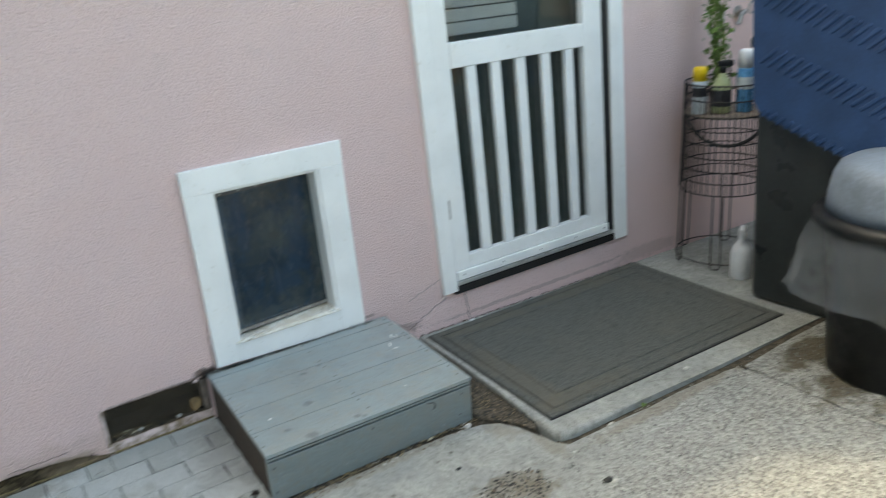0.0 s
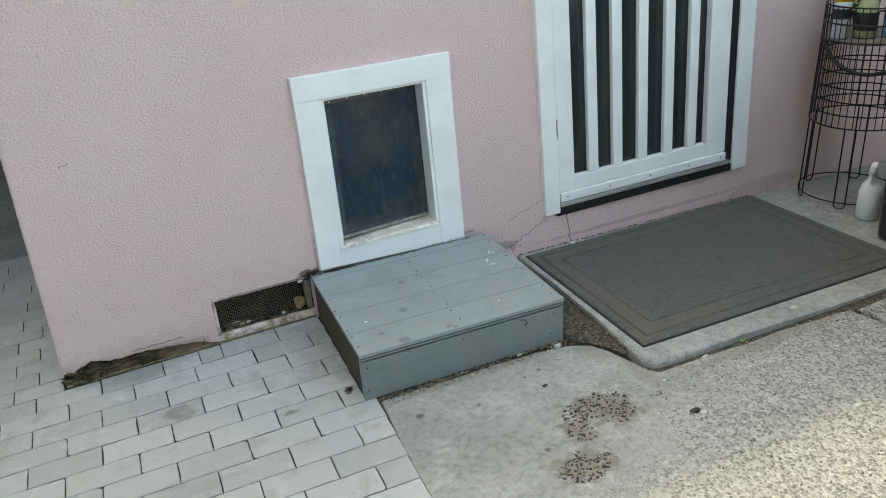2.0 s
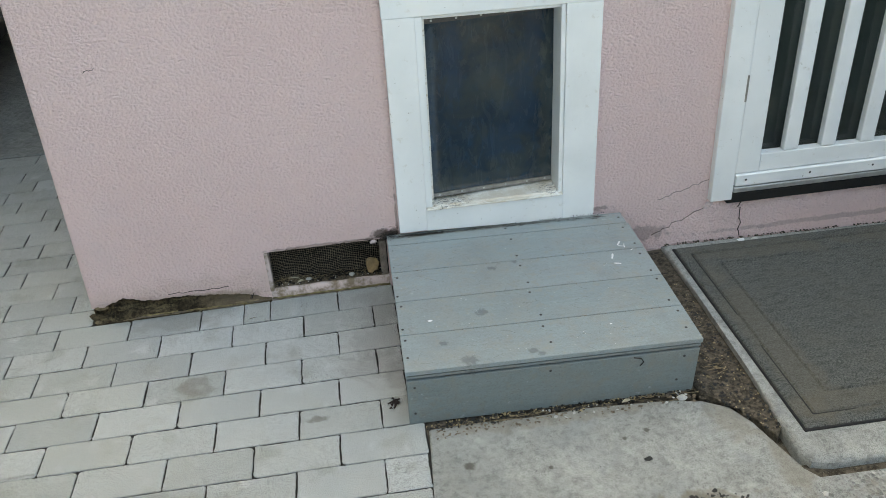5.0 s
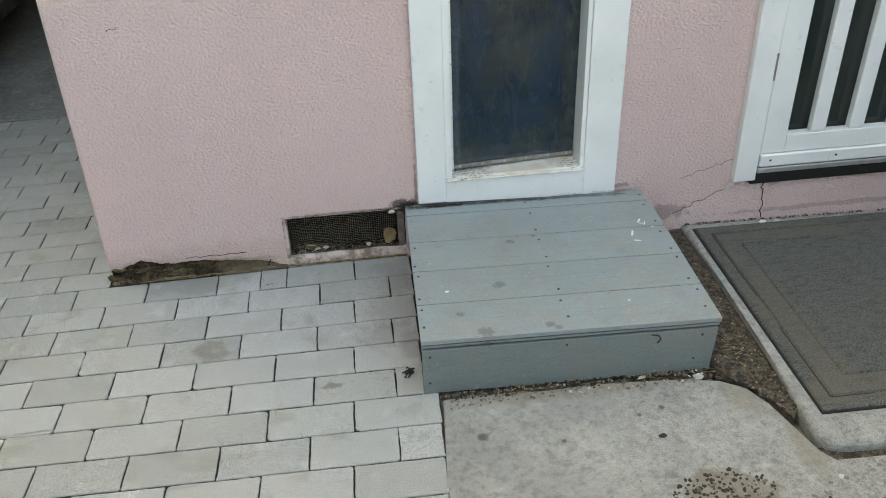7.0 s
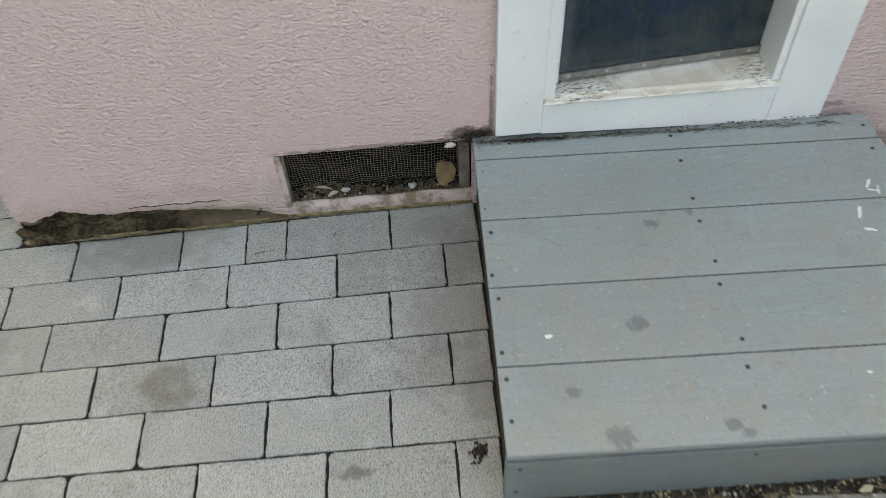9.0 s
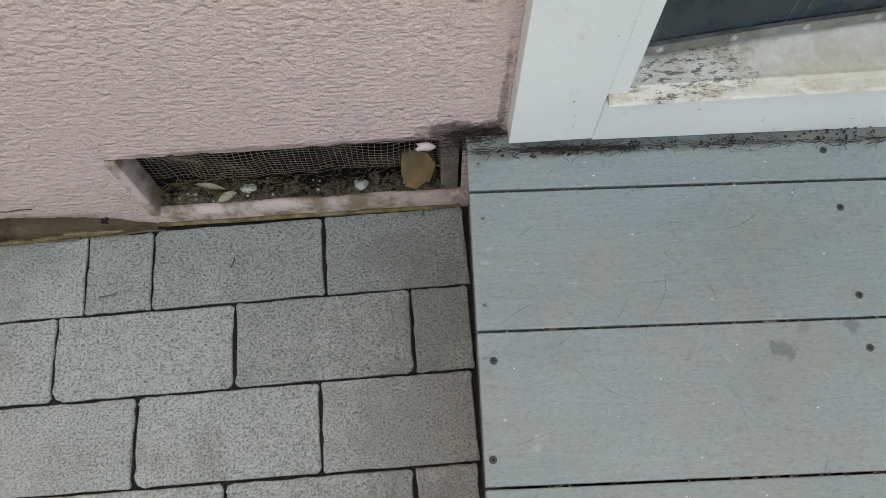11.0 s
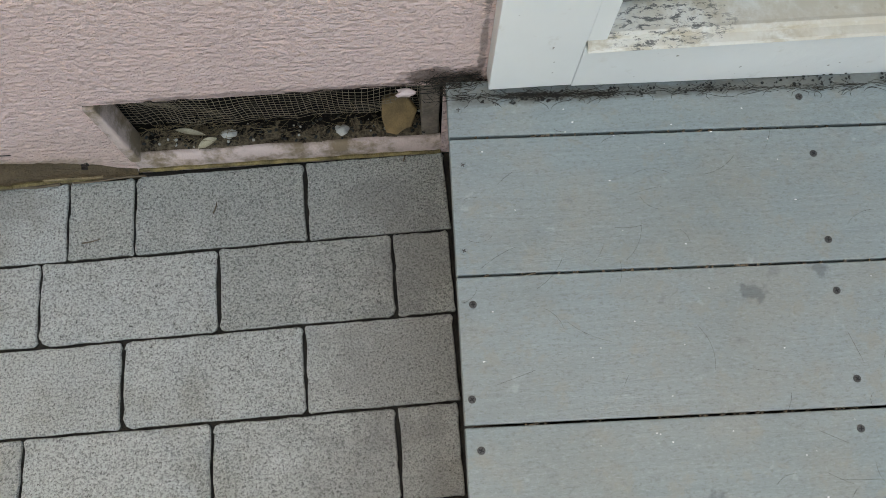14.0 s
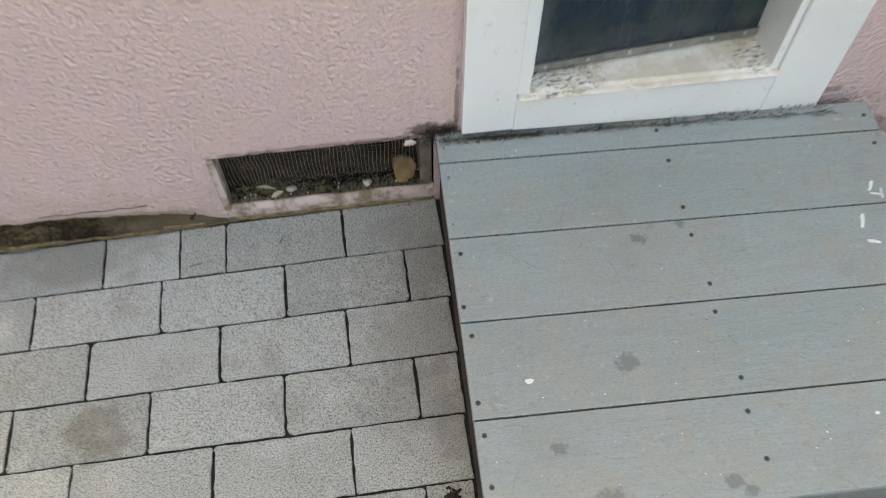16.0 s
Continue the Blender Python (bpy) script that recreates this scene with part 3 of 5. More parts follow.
slab_edge = [(0.026, -0.628), (0.14, -0.632), (0.27, -0.640), (0.40, -0.637), (0.53, -0.646), (0.63, -0.655), (0.70, -0.668), (0.755, -0.702),
             (0.785, -0.760), (0.802, -0.840), (0.815, -0.915), (0.84, -0.950), (0.93, -0.946), (1.06, -0.950), (1.20, -0.960), (1.33, -0.958), (1.47, -0.968), (1.57, -0.968), (1.635, -0.980)]
slab_edge += [(1.650, -1.10), (1.648, -1.30), (1.640, -1.55), (1.645, -5.4), (-0.15, -5.4), (-0.02, -1.40), (0.006, -0.85)]
structure(part("yard_slab", prism(slab_edge, -0.15, 0.0, 0.007, gs), CONCRETE), "worn grey concrete yard slab with exposed stones", "paving")
slab_edge = [(1.665, -0.985), (2.0, -0.975), (6.0, -0.98), (6.0, -5.4), (1.660, -5.4), (1.655, -1.55), (1.662, -1.30), (1.665, -1.10)]
structure(part("yard_slab_2", prism(slab_edge, -0.15, -0.004, 0.007, gs), CONCRETE), "grey concrete slab with brown damp stains", "paving")

step_edge = [(0.868, -0.003), (0.860, -0.30), (0.846, -0.60), (0.828, -0.875), (0.840, -0.910), (0.885, -0.922), (1.2, -0.932), (1.6, -0.944), (2.4, -0.95), (6.0, -0.96), (6.0, -0.003)]
structure(part("door_step", prism(step_edge, -0.15, 0.042, 0.022, gz, 4), STEP, smooth=False), "low grey concrete step with rounded kerb edge", "step")


# ---- pavers ----
def paver_mesh(length, width, seed):
    rng = random.Random(seed)
    hx, hy = length / 2 - 0.0008, width / 2 - 0.0007
    c = [rng.uniform(0.0022, 0.0060) if rng.random() < 0.78 else rng.uniform(0.007, 0.013) for _ in range(4)]
    if length < 0.15:
        c = [0.003] * 4
    j = lambda q=0.0014: rng.uniform(-q, q)
    ring = []
    for (sx, sy), r in zip(((-1, -1), (1, -1), (1, 1), (-1, 1)), c):
        near, far = (sx * hx, sy * (hy - r)), (sx * (hx - r), sy * hy)
        mid = (sx * (hx - 0.3 * r), sy * (hy - 0.3 * r))
        if sx * sy > 0:
            corner, run = [near, mid, far], [(-sx * hx * (q + j(0.05)), sy * hy - sy * abs(j(0.0013))) for q in (-0.84, -0.68, -0.5, -0.34, -0.17, 0.0, 0.17, 0.34, 0.5, 0.68, 0.84)]
        else:
            corner, run = [far, mid, near], [(sx * hx - sx * abs(j(0.0020)), -sy * hy * (q + j(0.07))) for q in (-0.75, -0.5, -0.25, 0.0, 0.25, 0.5, 0.75)]
        ring += [(x + j(0.0006), y + j(0.0006)) for x, y in corner] + run
    k = len(ring)
    b = bmesh.new()
    tops = []
    for inset, z in ((0.0013, 0.0), (0.0004, -0.0009), (0.0, -0.0030), (0.0, -0.05)):
        tops.append([b.verts.new((x * (1 - inset / hx), y * (1 - inset / hy), z)) for x, y in ring])
    b.faces.new(tops[0])
    # Faces below the bevel get the dark colour, so gaps read as shaded.
    for p, q in zip(tops, tops[1:]):
        for i in range(k):
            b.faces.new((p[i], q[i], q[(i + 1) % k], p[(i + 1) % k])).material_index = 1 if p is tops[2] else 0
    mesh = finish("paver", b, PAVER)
    mesh.materials.append(EDGE_DARK)
    return mesh


def slab_left(y):
    return 0.024 + (y + 0.6) * 0.055 if y < -0.6 else 0.006


def row_line(k, x):
    """The y of the line between paver rows k - 1 and k; the rows run a little askew to the house."""
    if k < 0:
        return 0.022 * x - 0.0895 * k - 0.006
    return 0.022 * x - k * (0.1003 + 0.0050 * max(x, -1.3))


def row_joints(k):
    if k < 0:
        first = (-0.067 if k % 2 else -0.186) + 0.005 * max(0, -k - 5)
        return [first + 0.195 * i for i in range(-14, 3)]
    first = -0.166 - 0.0035 * k if k % 2 == 0 else -0.064 - 0.0035 * k
    return [first + 0.2015 * i for i in range(-14, 3)]


paving = structure(thing("paving", "grey concrete block paving in running bond", "paving"), "", "")
far_paving = bmesh.new()
shapes, rng = {}, random.Random(4)
for row in range(-15, 27):
    ymid = (row_line(row, -0.1) + row_line(row + 1, -0.1)) / 2
    if row < 0:
        end = -0.886
    elif row < 6:
        end = 0.004 + 0.028 * ymid
    else:
        end = slab_left(ymid) - 0.003
    cuts = sorted([x for x in row_joints(row) if x < end - 0.03] + [end])
    if row == 0:
        cuts = sorted([x for x in cuts if not -0.46 < x < -0.30] + [-0.444, -0.367])
    for xa, xb in zip(cuts, cuts[1:]):
        xc, ln = (xa + xb) / 2, xb - xa
        ya, yb = row_line(row, xc), row_line(row + 1, xc)
        yc, wd = (ya + yb) / 2, ya - yb
        full = ln > 0.19
        turn = math.degrees(math.atan(0.022 if row < 0 or xc < -1.3 else 0.022 - 0.005 * (row + 0.5)))
        wide = round(ln / 0.012)
        key = ("full" if full else wide, rng.randrange(8 if full else 2))
        if key not in shapes:
            shapes[key] = (paver_mesh(ln, wd, 17 + len(shapes)), ln, wd)
        mesh, l0, w0 = shapes[key]
        m = pose(xc + rng.uniform(-.0006, .0006), yc + rng.uniform(-.0004, .0004), rng.uniform(-0.0009, 0.0009), rng.uniform(-.4, .4), rng.uniform(-.25, .25), turn + rng.uniform(-.15, .15))
        if rng.random() < 0.5 and full:
            m = m @ pose(0, 0, 0, 0, 0, 180)
        m = m @ Matrix.Diagonal((ln / l0, wd / w0, 1, 1))
        if xc > -1.32 and yc > -1.30 or xc > -1.75 and yc > 0.75:
            ob = new("paver", mesh)
            ob.parent = paving
            ob.matrix_basis = m
        else:
            n0 = len(far_paving.verts)
            far_paving.from_mesh(mesh)
            far_paving.verts.ensure_lookup_table()
            bmesh.ops.transform(far_paving, matrix=m, verts=far_paving.verts[n0:])
rest = part("far_pavers", far_paving, PAVER, paving)
rest.data.materials.append(EDGE_DARK)
rest["kind"] = "stuff"


# ---- house ----
CORNER, TOP, EAST, DEEP = -0.880, 2.62, 5.2, 6.0
LEAN = 0.11           # the corner leans in a little as it rises
VENT = (-0.360, -0.002, 0.035, 0.166)
HATCH = (0.118, 0.533, 0.240, 0.812)
DOOR = (1.055, 1.985, 0.150, 2.12)


BREAKS = [(-0.890, 0.050), (-0.844, 0.044), (-0.818, 0.053), (-0.786, 0.068), (-0.737, 0.052), (-0.676, 0.046), (-0.655, 0.050), (-0.603, 0.048), (-0.539, 0.041), (-0.490, 0.035), (-0.443, 0.027), (-0.405, 0.018), (-0.392, 0.010), (-0.36, -0.01)]


def ragged(x):
    """Lower edge of the stucco where it has crumbled away."""
    chip = noise.noise(Vector((x * 60.0, 1.3, 0))) * 0.004 + noise.noise(Vector((x * 160.0, 4.3, 0))) * 0.0025
    for (xa, za), (xb, zb) in zip(BREAKS, BREAKS[1:]):
        if xa <= x <= xb:
            return za + (zb - za) * (x - xa) / (xb - xa) + chip
    return -0.10


house = structure(thing("house", "pink stucco house with white trim", "house"), "", "")
b = bmesh.new()
xs = sorted({CORNER + 0.012, VENT[0], VENT[1], HATCH[0], HATCH[1], DOOR[0], DOOR[1], EAST})
zs = sorted({-0.12, 0.12, VENT[2], VENT[3], HATCH[2], HATCH[3], DOOR[2], DOOR[3], TOP})
for xa, xb in zip(xs, xs[1:]):
    for za, zb in zip(zs, zs[1:]):
        xm, zm = (xa + xb) / 2, (za + zb) / 2
        if any(h[0] < xm < h[1] and h[2] < zm < h[3] for h in (VENT, HATCH, DOOR)) or (zm < 0.12 and xm < VENT[0]):
            continue
        if VENT[0] < xm < VENT[1] and zm < VENT[2]:
            continue
        b.faces.new([b.verts.new((p[0] + (LEAN * (p[2] - 0.045) / (TOP - 0.045) if p[0] < CORNER + 0.02 else 0), p[1], p[2])) for p in ((xa, 0, za), (xb, 0, za), (xb, 0, zb), (xa, 0, zb))])
# crumbled lower edge, with the plaster's thickness showing
steps = 150
prev = None
for i in range(steps + 1):
    x = CORNER + 0.012 + (VENT[0] - CORNER - 0.012) * i / steps
    z = ragged(x)
    cur = [b.verts.new(p) for p in ((x, 0, 0.12), (x, -0.0015, z + 0.016), (x, 0.001, z + 0.003), (x, 0.005, z), (x, 0.024, z + 0.002))]
    if prev:
        for k in range(4):
            b.faces.new((prev[k], prev[k + 1], cur[k + 1], cur[k]))
    prev = cur
# rounded corner and side wall
prev = None
for k in range(5):
    a = math.pi / 2 * k / 4
    p = (CORNER + 0.012 - 0.012 * math.sin(a), 0.012 - 0.012 * math.cos(a))
    cur = [b.verts.new((p[0], p[1], 0.045)), b.verts.new((p[0] + LEAN, p[1], TOP))]
    if prev:
        b.faces.new((prev[0], prev[1], cur[1], cur[0]))
    prev = cur
b.faces.new([b.verts.new(p) for p in ((CORNER, 0.012, 0.045), (CORNER, DEEP, 0.045), (CORNER + LEAN, DEEP, TOP), (CORNER + LEAN, 0.012, TOP))])
# reveals of the hatch and door openings
for h in (HATCH, DOOR):
    for (xa, za), (xb, zb) in (((h[0], h[2]), (h[1], h[2])), ((h[1], h[2]), (h[1], h[3])), ((h[1], h[3]), (h[0], h[3])), ((h[0], h[3]), (h[0], h[2]))):
        b.faces.new([b.verts.new(p) for p in ((xa, 0, za), (xb, 0, zb), (xb, 0.16, zb), (xa, 0.16, za))])
bmesh.ops.remove_doubles(b, verts=b.verts, dist=0.0002)
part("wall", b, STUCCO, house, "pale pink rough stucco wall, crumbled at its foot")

# inner leaf, far walls and roof close the house
b = bmesh.new()
for xa, xb, za, zb in ((CORNER + 0.15, VENT[0] - 0.0, -0.1, TOP), (VENT[0], VENT[1], VENT[3], TOP), (VENT[1], HATCH[0], -0.1, TOP), (HATCH[0], HATCH[1], -0.1, HATCH[2]), (HATCH[0], HATCH[1], HATCH[3], TOP),
                       (HATCH[1], DOOR[0], -0.1, TOP), (DOOR[0], DOOR[1], -0.1, DOOR[2]), (DOOR[0], DOOR[1], DOOR[3], TOP), (DOOR[1], EAST, -0.1, TOP)):
    box(xa, xb, 0.161, 0.19, za, zb, bm=b)
box(CORNER + 0.15, EAST, DEEP - 0.1, DEEP, -0.1, TOP, bm=b)
box(EAST, EAST + 0.1, 0.0, DEEP, -0.1, TOP, bm=b)
box(CORNER + 0.03, EAST, 0.19, 2.6, 0.02, 0.12, bm=b)
part("inner_wall", b, ROOM, house)
# Roof overhang and the unseen block above are sized to shape the sunlit patch.
part("roof", box(CORNER - 0.45, EAST + 0.1, 0.002, DEEP, TOP, TOP + 0.16), ROOF, house)
part("upper_storey", box(-0.10, EAST + 0.1, 0.004, DEEP, TOP + 0.162, 4.60), STUCCO, house)
part("upper_roof", box(-0.16, EAST + 0.16, -0.02, DEEP, 4.602, 4.68), ROOF, house)
b = bmesh.new()
g = []
for j in range(13):
    for i in range(101):
        x, z = CORNER + 0.004 + (VENT[0] - CORNER - 0.006) * i / 100, -0.06 + 0.185 * j / 12
        q = Vector((x * 12, z * 34, 0))
        near = max(0.0, 1 - (x - CORNER) / 0.10)
        y = 0.016 - 0.014 * (1 - min(1, max(0, z) / 0.06)) + 0.006 + 0.014 * noise.noise(q) + 0.010 * noise.noise(q * 2.7) + 0.045 * near * near
        k = min(1.0, max(0.0, 1 - z / 0.022))
        y = max(y, -0.003) * (1 - k) + (0.022 * x - 0.002 + 0.004 * noise.noise(q * 2)) * k
        g.append(b.verts.new((x, y, z)))
for j in range(12):
    for i in range(100):
        k = j * 101 + i
        b.faces.new((g[k], g[k + 1], g[k + 102], g[k + 101]))
b.faces.new([b.verts.new(p) for p in ((CORNER + 0.004, 0.01, -0.06), (CORNER + 0.004, 6.0, -0.06), (CORNER + 0.004, 6.0, 0.12), (CORNER + 0.004, 0.01, 0.12))])
part("foundation", b, ROTTEN, house, "dark crumbling foundation under broken stucco")

r = random.Random(77)
for i in range(11):
    x = -0.80 + 0.036 * i + r.uniform(-0.01, 0.01)
    ln, z = r.uniform(0.05, 0.11), r.uniform(0.003, 0.012)
    y = 0.022 * x - 0.003 + r.uniform(-0.004, 0.003)
    pts = [(x + ln * k / 4, y + 0.022 * ln * k / 4 + r.uniform(-0.0015, 0.0015), z + r.uniform(-0.0015, 0.0015)) for k in range(5)]
    part("splinter", tube(pts, r.uniform(0.0012, 0.0032), 5), (OLD_WOOD, TWIG, MOSS)[i % 3], house)
for i, (x, y, z, q) in enumerate(((-0.872, 0.004, 0.012, 0.016), (-0.845, 0.006, 0.004, 0.012), (-0.855, 0.012, 0.040, 0.015), (-0.826, 0.004, 0.010, 0.010), (-0.80, 0.012, 0.024, 0.011), (-0.868, -0.012, 0.004, 0.008), (-0.752, 0.004, 0.008, 0.007))):
    part("rubble", blob(q, (x, y, z), (1.2, 0.8, 0.7), 40 + i, 2, 0.7), (ROTTEN, ROTTEN, OLD_WOOD)[i % 3], house)

# smooth cement base below and beside the door
b = bmesh.new()
xs = [0.835 + 0.02 * i for i in range(63)]
prev = None
for x in xs:
    wave = 0.003 * noise.noise(Vector((x * 6, 0, 3)))
    low = noise.noise(Vector((x * 11, 5, 0))) * 0.006
    fade = min(1.0, max(0.0, (2.07 - x) / 0.08), max(0.0, (x - 0.835) / 0.05))
    zt = min(0.149, 0.064 + max(0.0, x - 0.835) * 0.50, 0.149)
    cur = [b.verts.new(p) for p in ((x, 0.004, zt), (x, 0.001 - fade * (0.004 - wave), zt - 0.006), (x, 0.001 - fade * (0.005 - wave), zt * 0.6), (x, 0.001 - fade * (0.007 - wave), min(zt - 0.012, 0.052 + low + gz(x))), (x, -0.004, -0.1))]
    if prev:
        for k in range(4):
            b.faces.new((prev[k], prev[k + 1], cur[k + 1], cur[k]))
    prev = cur
part("cement_base", b, STUCCO, house, "cracked pink-painted cement base", smooth=True)


def wander(a, c, n, jig, seed):
    r = random.Random(seed)
    pts = []
    for i in range(n + 1):
        p = Vector(a).lerp(Vector(c), i / n)
        if 0 < i < n:
            p += Vector((r.uniform(-jig, jig), 0, r.uniform(-jig, jig)))
        pts.append(p)
    return pts


for a, c, r, sd in (((1.015, -0.004, 0.150), (0.83, -0.006, 0.062), 0.0010, 1), ((1.110, -0.006, 0.150), (1.130, -0.0075, 0.020), 0.0015, 2),
                    ((1.00, -0.001, 0.235), (0.84, 0.000, 0.185), 0.0007, 3), ((-0.398, 0.001, 0.056), (-0.425, 0.001, 0.014), 0.0022, 4), ((-0.705, 0.001, 0.742), (-0.675, 0.001, 0.752), 0.0014, 6),
                    ((-0.372, 0.002, 0.166), (-0.360, 0.002, 0.046), 0.0018, 5)):
    part("crack", tube(wander(a, c, 14, 0.005, sd), r, 5), CRACK, house)
for x, z, s in ((1.008, 0.152, 0.012), (0.998, 0.144, 0.009)):
    part("loose_plaster", blob(s, (x, -0.008, z), (1, .6, .9), int(x * 900), 2, 0.6), PINK, house)


part("loose_plaster", blob(0.0085, (-0.040, -0.005, 0.161), (1.2, .5, .6), 51, 2, 0.8), PINK, house)
for a, c, r, sd in (((-0.16, -0.001, 0.168), (-0.04, -0.002, 0.170), 0.0006, 12), ((-0.30, -0.001, 0.167), (-0.255, -0.002, 0.169), 0.0006, 13), ((-0.655, -0.001, 0.064), (-0.48, -0.001, 0.066), 0.0012, 14)):
    part("crack", tube(wander(a, c, 12, 0.003, sd), r, 5), CRACK, house)


# ---- under-floor vent ----
vent = thing("floor_vent", "open rectangular vent with crumpled wire cloth and litter", "vent")
b = bmesh.new()
x0, x1, z0, z1 = VENT
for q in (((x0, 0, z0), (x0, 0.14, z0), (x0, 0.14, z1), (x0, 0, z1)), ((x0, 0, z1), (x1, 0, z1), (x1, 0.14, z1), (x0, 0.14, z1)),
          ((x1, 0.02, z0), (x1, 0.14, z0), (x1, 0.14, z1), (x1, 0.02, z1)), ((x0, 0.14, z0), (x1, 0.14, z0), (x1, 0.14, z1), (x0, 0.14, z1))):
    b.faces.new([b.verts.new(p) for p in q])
# Near-black lining stands in for the darkness inside the vent.
part("recess", b, RECESS_DARK, vent)
b = bmesh.new()
nx, ny = 60, 14
g = []
for j in range(ny + 1):
    for i in range(nx + 1):
        x, y = x0 + (x1 - x0) * i / nx, 0.006 + 0.132 * j / ny
        z = 0.033 + 0.020 * (j / ny) + 0.006 * noise.noise(Vector((x * 22, y * 30, 0))) + 0.003 * noise.noise(Vector((x * 90, y * 90, 0)))
        g.append(b.verts.new((x, y, z)))
for j in range(ny):
    for i in range(nx):
        k = j * (nx + 1) + i
        b.faces.new((g[k], g[k + 1], g[k + nx + 2], g[k + nx + 1]))
part("dirt_floor", b, VENT_FLOOR, vent, "brown dust and matted dirt, darkened towards the back")
b = bmesh.new()
prev = None
for i in range(61):
    x = x0 - 0.012 + (x1 - x0 + 0.012) * i / 60
    w = 0.004 * noise.noise(Vector((x * 17, 0, 0)))
    cur = [b.verts.new(p) for p in ((x, 0.011, 0.028 + w * .6), (x, 0.007, 0.035 + w), (x, 0.001, 0.032 + w), (x, -0.001 + w * .4, 0.014), (x, -0.001 + w * .4, -0.02))]
    if prev:
        for k in range(4):
            b.faces.new((prev[k], prev[k + 1], cur[k + 1], cur[k]))
    prev = cur
part("ledge", b, LEDGE, vent, "flaking pink painted ledge", smooth=True)
part("moss_edge", tube([(x0 + (x1 - x0) * k / 40, -0.002, 0.004 + 0.003 * noise.noise(Vector((k * .6, 0, 0)))) for k in range(41)], 0.0032, 6), MOSS, vent, "yellowish moss along the ledge foot")
part("side_frame", box(x0 - 0.002, x0 + 0.010, -0.003, 0.03, z0 - 0.006, z1 - 0.002, 0.002), LEDGE, vent)
part("timber_stub", box(x1 - 0.022, x1 - 0.002, 0.006, 0.05, z0, z1 - 0.012, 0.002), BARE_WOOD, vent)
b = bmesh.new()


def cloth(x, z):
    k = (z - z0) / (z1 - z0)
    y = 0.034 - 0.012 * k + 0.009 * noise.noise(Vector((x * 13, k * 1.6, 2))) + 0.004 * noise.noise(Vector((x * 40, k * 3, 5)))
    return (x + 0.004 * noise.noise(Vector((x * 20, z * 20, 9))), y, z + 0.004 * noise.noise(Vector((x * 25, z * 12, 4))))


for i in range(56):
    x = x0 + 0.006 + 0.0063 * i
    lo = 0.046 + 0.016 * (0.5 + noise.noise(Vector((x * 14, 7, 0))))
    tube([cloth(x, lo + (z1 - 0.001 - lo) * k / 8) for k in range(9)], 0.00036, 4, b)
for j in range(20):
    z = 0.050 + 0.0063 * j
    if z < z1 - 0.002:
        tube([cloth(x0 + 0.006 + 0.347 * k / 44, z) for k in range(45)], 0.00036, 4, b)
part("wire_cloth", b, MESH, vent, "crumpled rusty wire cloth")


def small_stone(name, label, r, at, squash, seed, material):
    return tagged(part(name, blob(r, at, squash, seed, 3, 0.5), material, smooth=True), label, "stone", "loose stones")


small_stone("pebble", "small white pebble in the vent litter", 0.0074, (-0.246, 0.018, 0.045), (1.1, 0.8, 0.7), 3, PEBBLE)
small_stone("pebble", "grey-white pebble in the vent litter", 0.0080, (-0.116, 0.014, 0.044), (1.1, 0.8, 0.8), 5, PEBBLE)
b = bmesh.new()
outline = [(-0.020, 0.016), (-0.010, 0.023), (0.010, 0.021), (0.021, 0.008), (0.017, -0.014), (0.005, -0.017), (0.002, -0.026), (-0.011, -0.024), (-0.018, -0.006)]
prism(outline, -0.004, 0.004, 0.0022, None, 2, b)
flat = tagged(part("ochre_stone", b, OCHRE), "flat ochre stone leaning on wire cloth", "stone", "loose stones")
flat.matrix_basis = pose(-0.050, 0.020, 0.066, 52, 8, -6)


def leaf_mesh(length, width, curl, material, name="dry_leaf"):
    b = bmesh.new()
    rows = []
    for i in range(9):
        u = i / 8
        w = width * math.sin(math.pi * min(1, u * 0.97 + 0.015)) ** 0.8
        z = curl * math.sin(math.pi * u)
        rows.append([b.verts.new((length * (u - .5), -w, z + curl * .5)), b.verts.new((length * (u - .5), 0, z)), b.verts.new((length * (u - .5), w, z + curl * .5))])
    for p, q in zip(rows, rows[1:]):
        for k in range(2):
            b.faces.new((p[k], q[k], q[k + 1], p[k + 1]))
    return finish(name, b, material, True)


dry_long = leaf_mesh(0.036, 0.0032, 0.004, PALE)
green_bit = leaf_mesh(0.026, 0.008, 0.004, LEAF)
dry_wide = leaf_mesh(0.024, 0.0050, 0.004, PALE)
for mesh, x, y, z, rz, lab in ((dry_long, -0.288, 0.020, 0.050, -14, "curled pale dry leaf in the vent"), (dry_wide, -0.270, 0.008, 0.044, 28, "small dry leaf lying on vent litter"),
                               (dry_wide, 0.515, -0.640, 0.004, 12, "pale dry leaf against the deck front"), (green_bit, 1.18, -0.945, 0.004, 40, "small yellow-green leaf in the kerb joint")):
    tagged(new("dry_leaf", mesh), lab, "leaf").matrix_basis = pose(x, y, z, 8, 0, rz)
b = bmesh.new()
r = random.Random(5)
for i in range(210):
    x, y = r.uniform(x0 + .02, x1 - .03) if i > 110 else r.gauss(-0.285, 0.03), r.uniform(0.012, 0.034)
    a, ln = r.uniform(0, 6.3), r.uniform(0.010, 0.035)
    p = Vector((x, y, 0.044))
    tube([p, p + Vector((math.cos(a) * ln * .5, math.sin(a) * ln * .3, r.uniform(0, .012))), p + Vector((math.cos(a + .5) * ln, math.sin(a + .5) * ln * .4, r.uniform(-.002, .01)))], r.uniform(.00016, .00035), 4, b)
tagged(part("vent_litter", b, OLD_WOOD), "dry grass and twigs lying in the vent", "litter", kind="stuff")


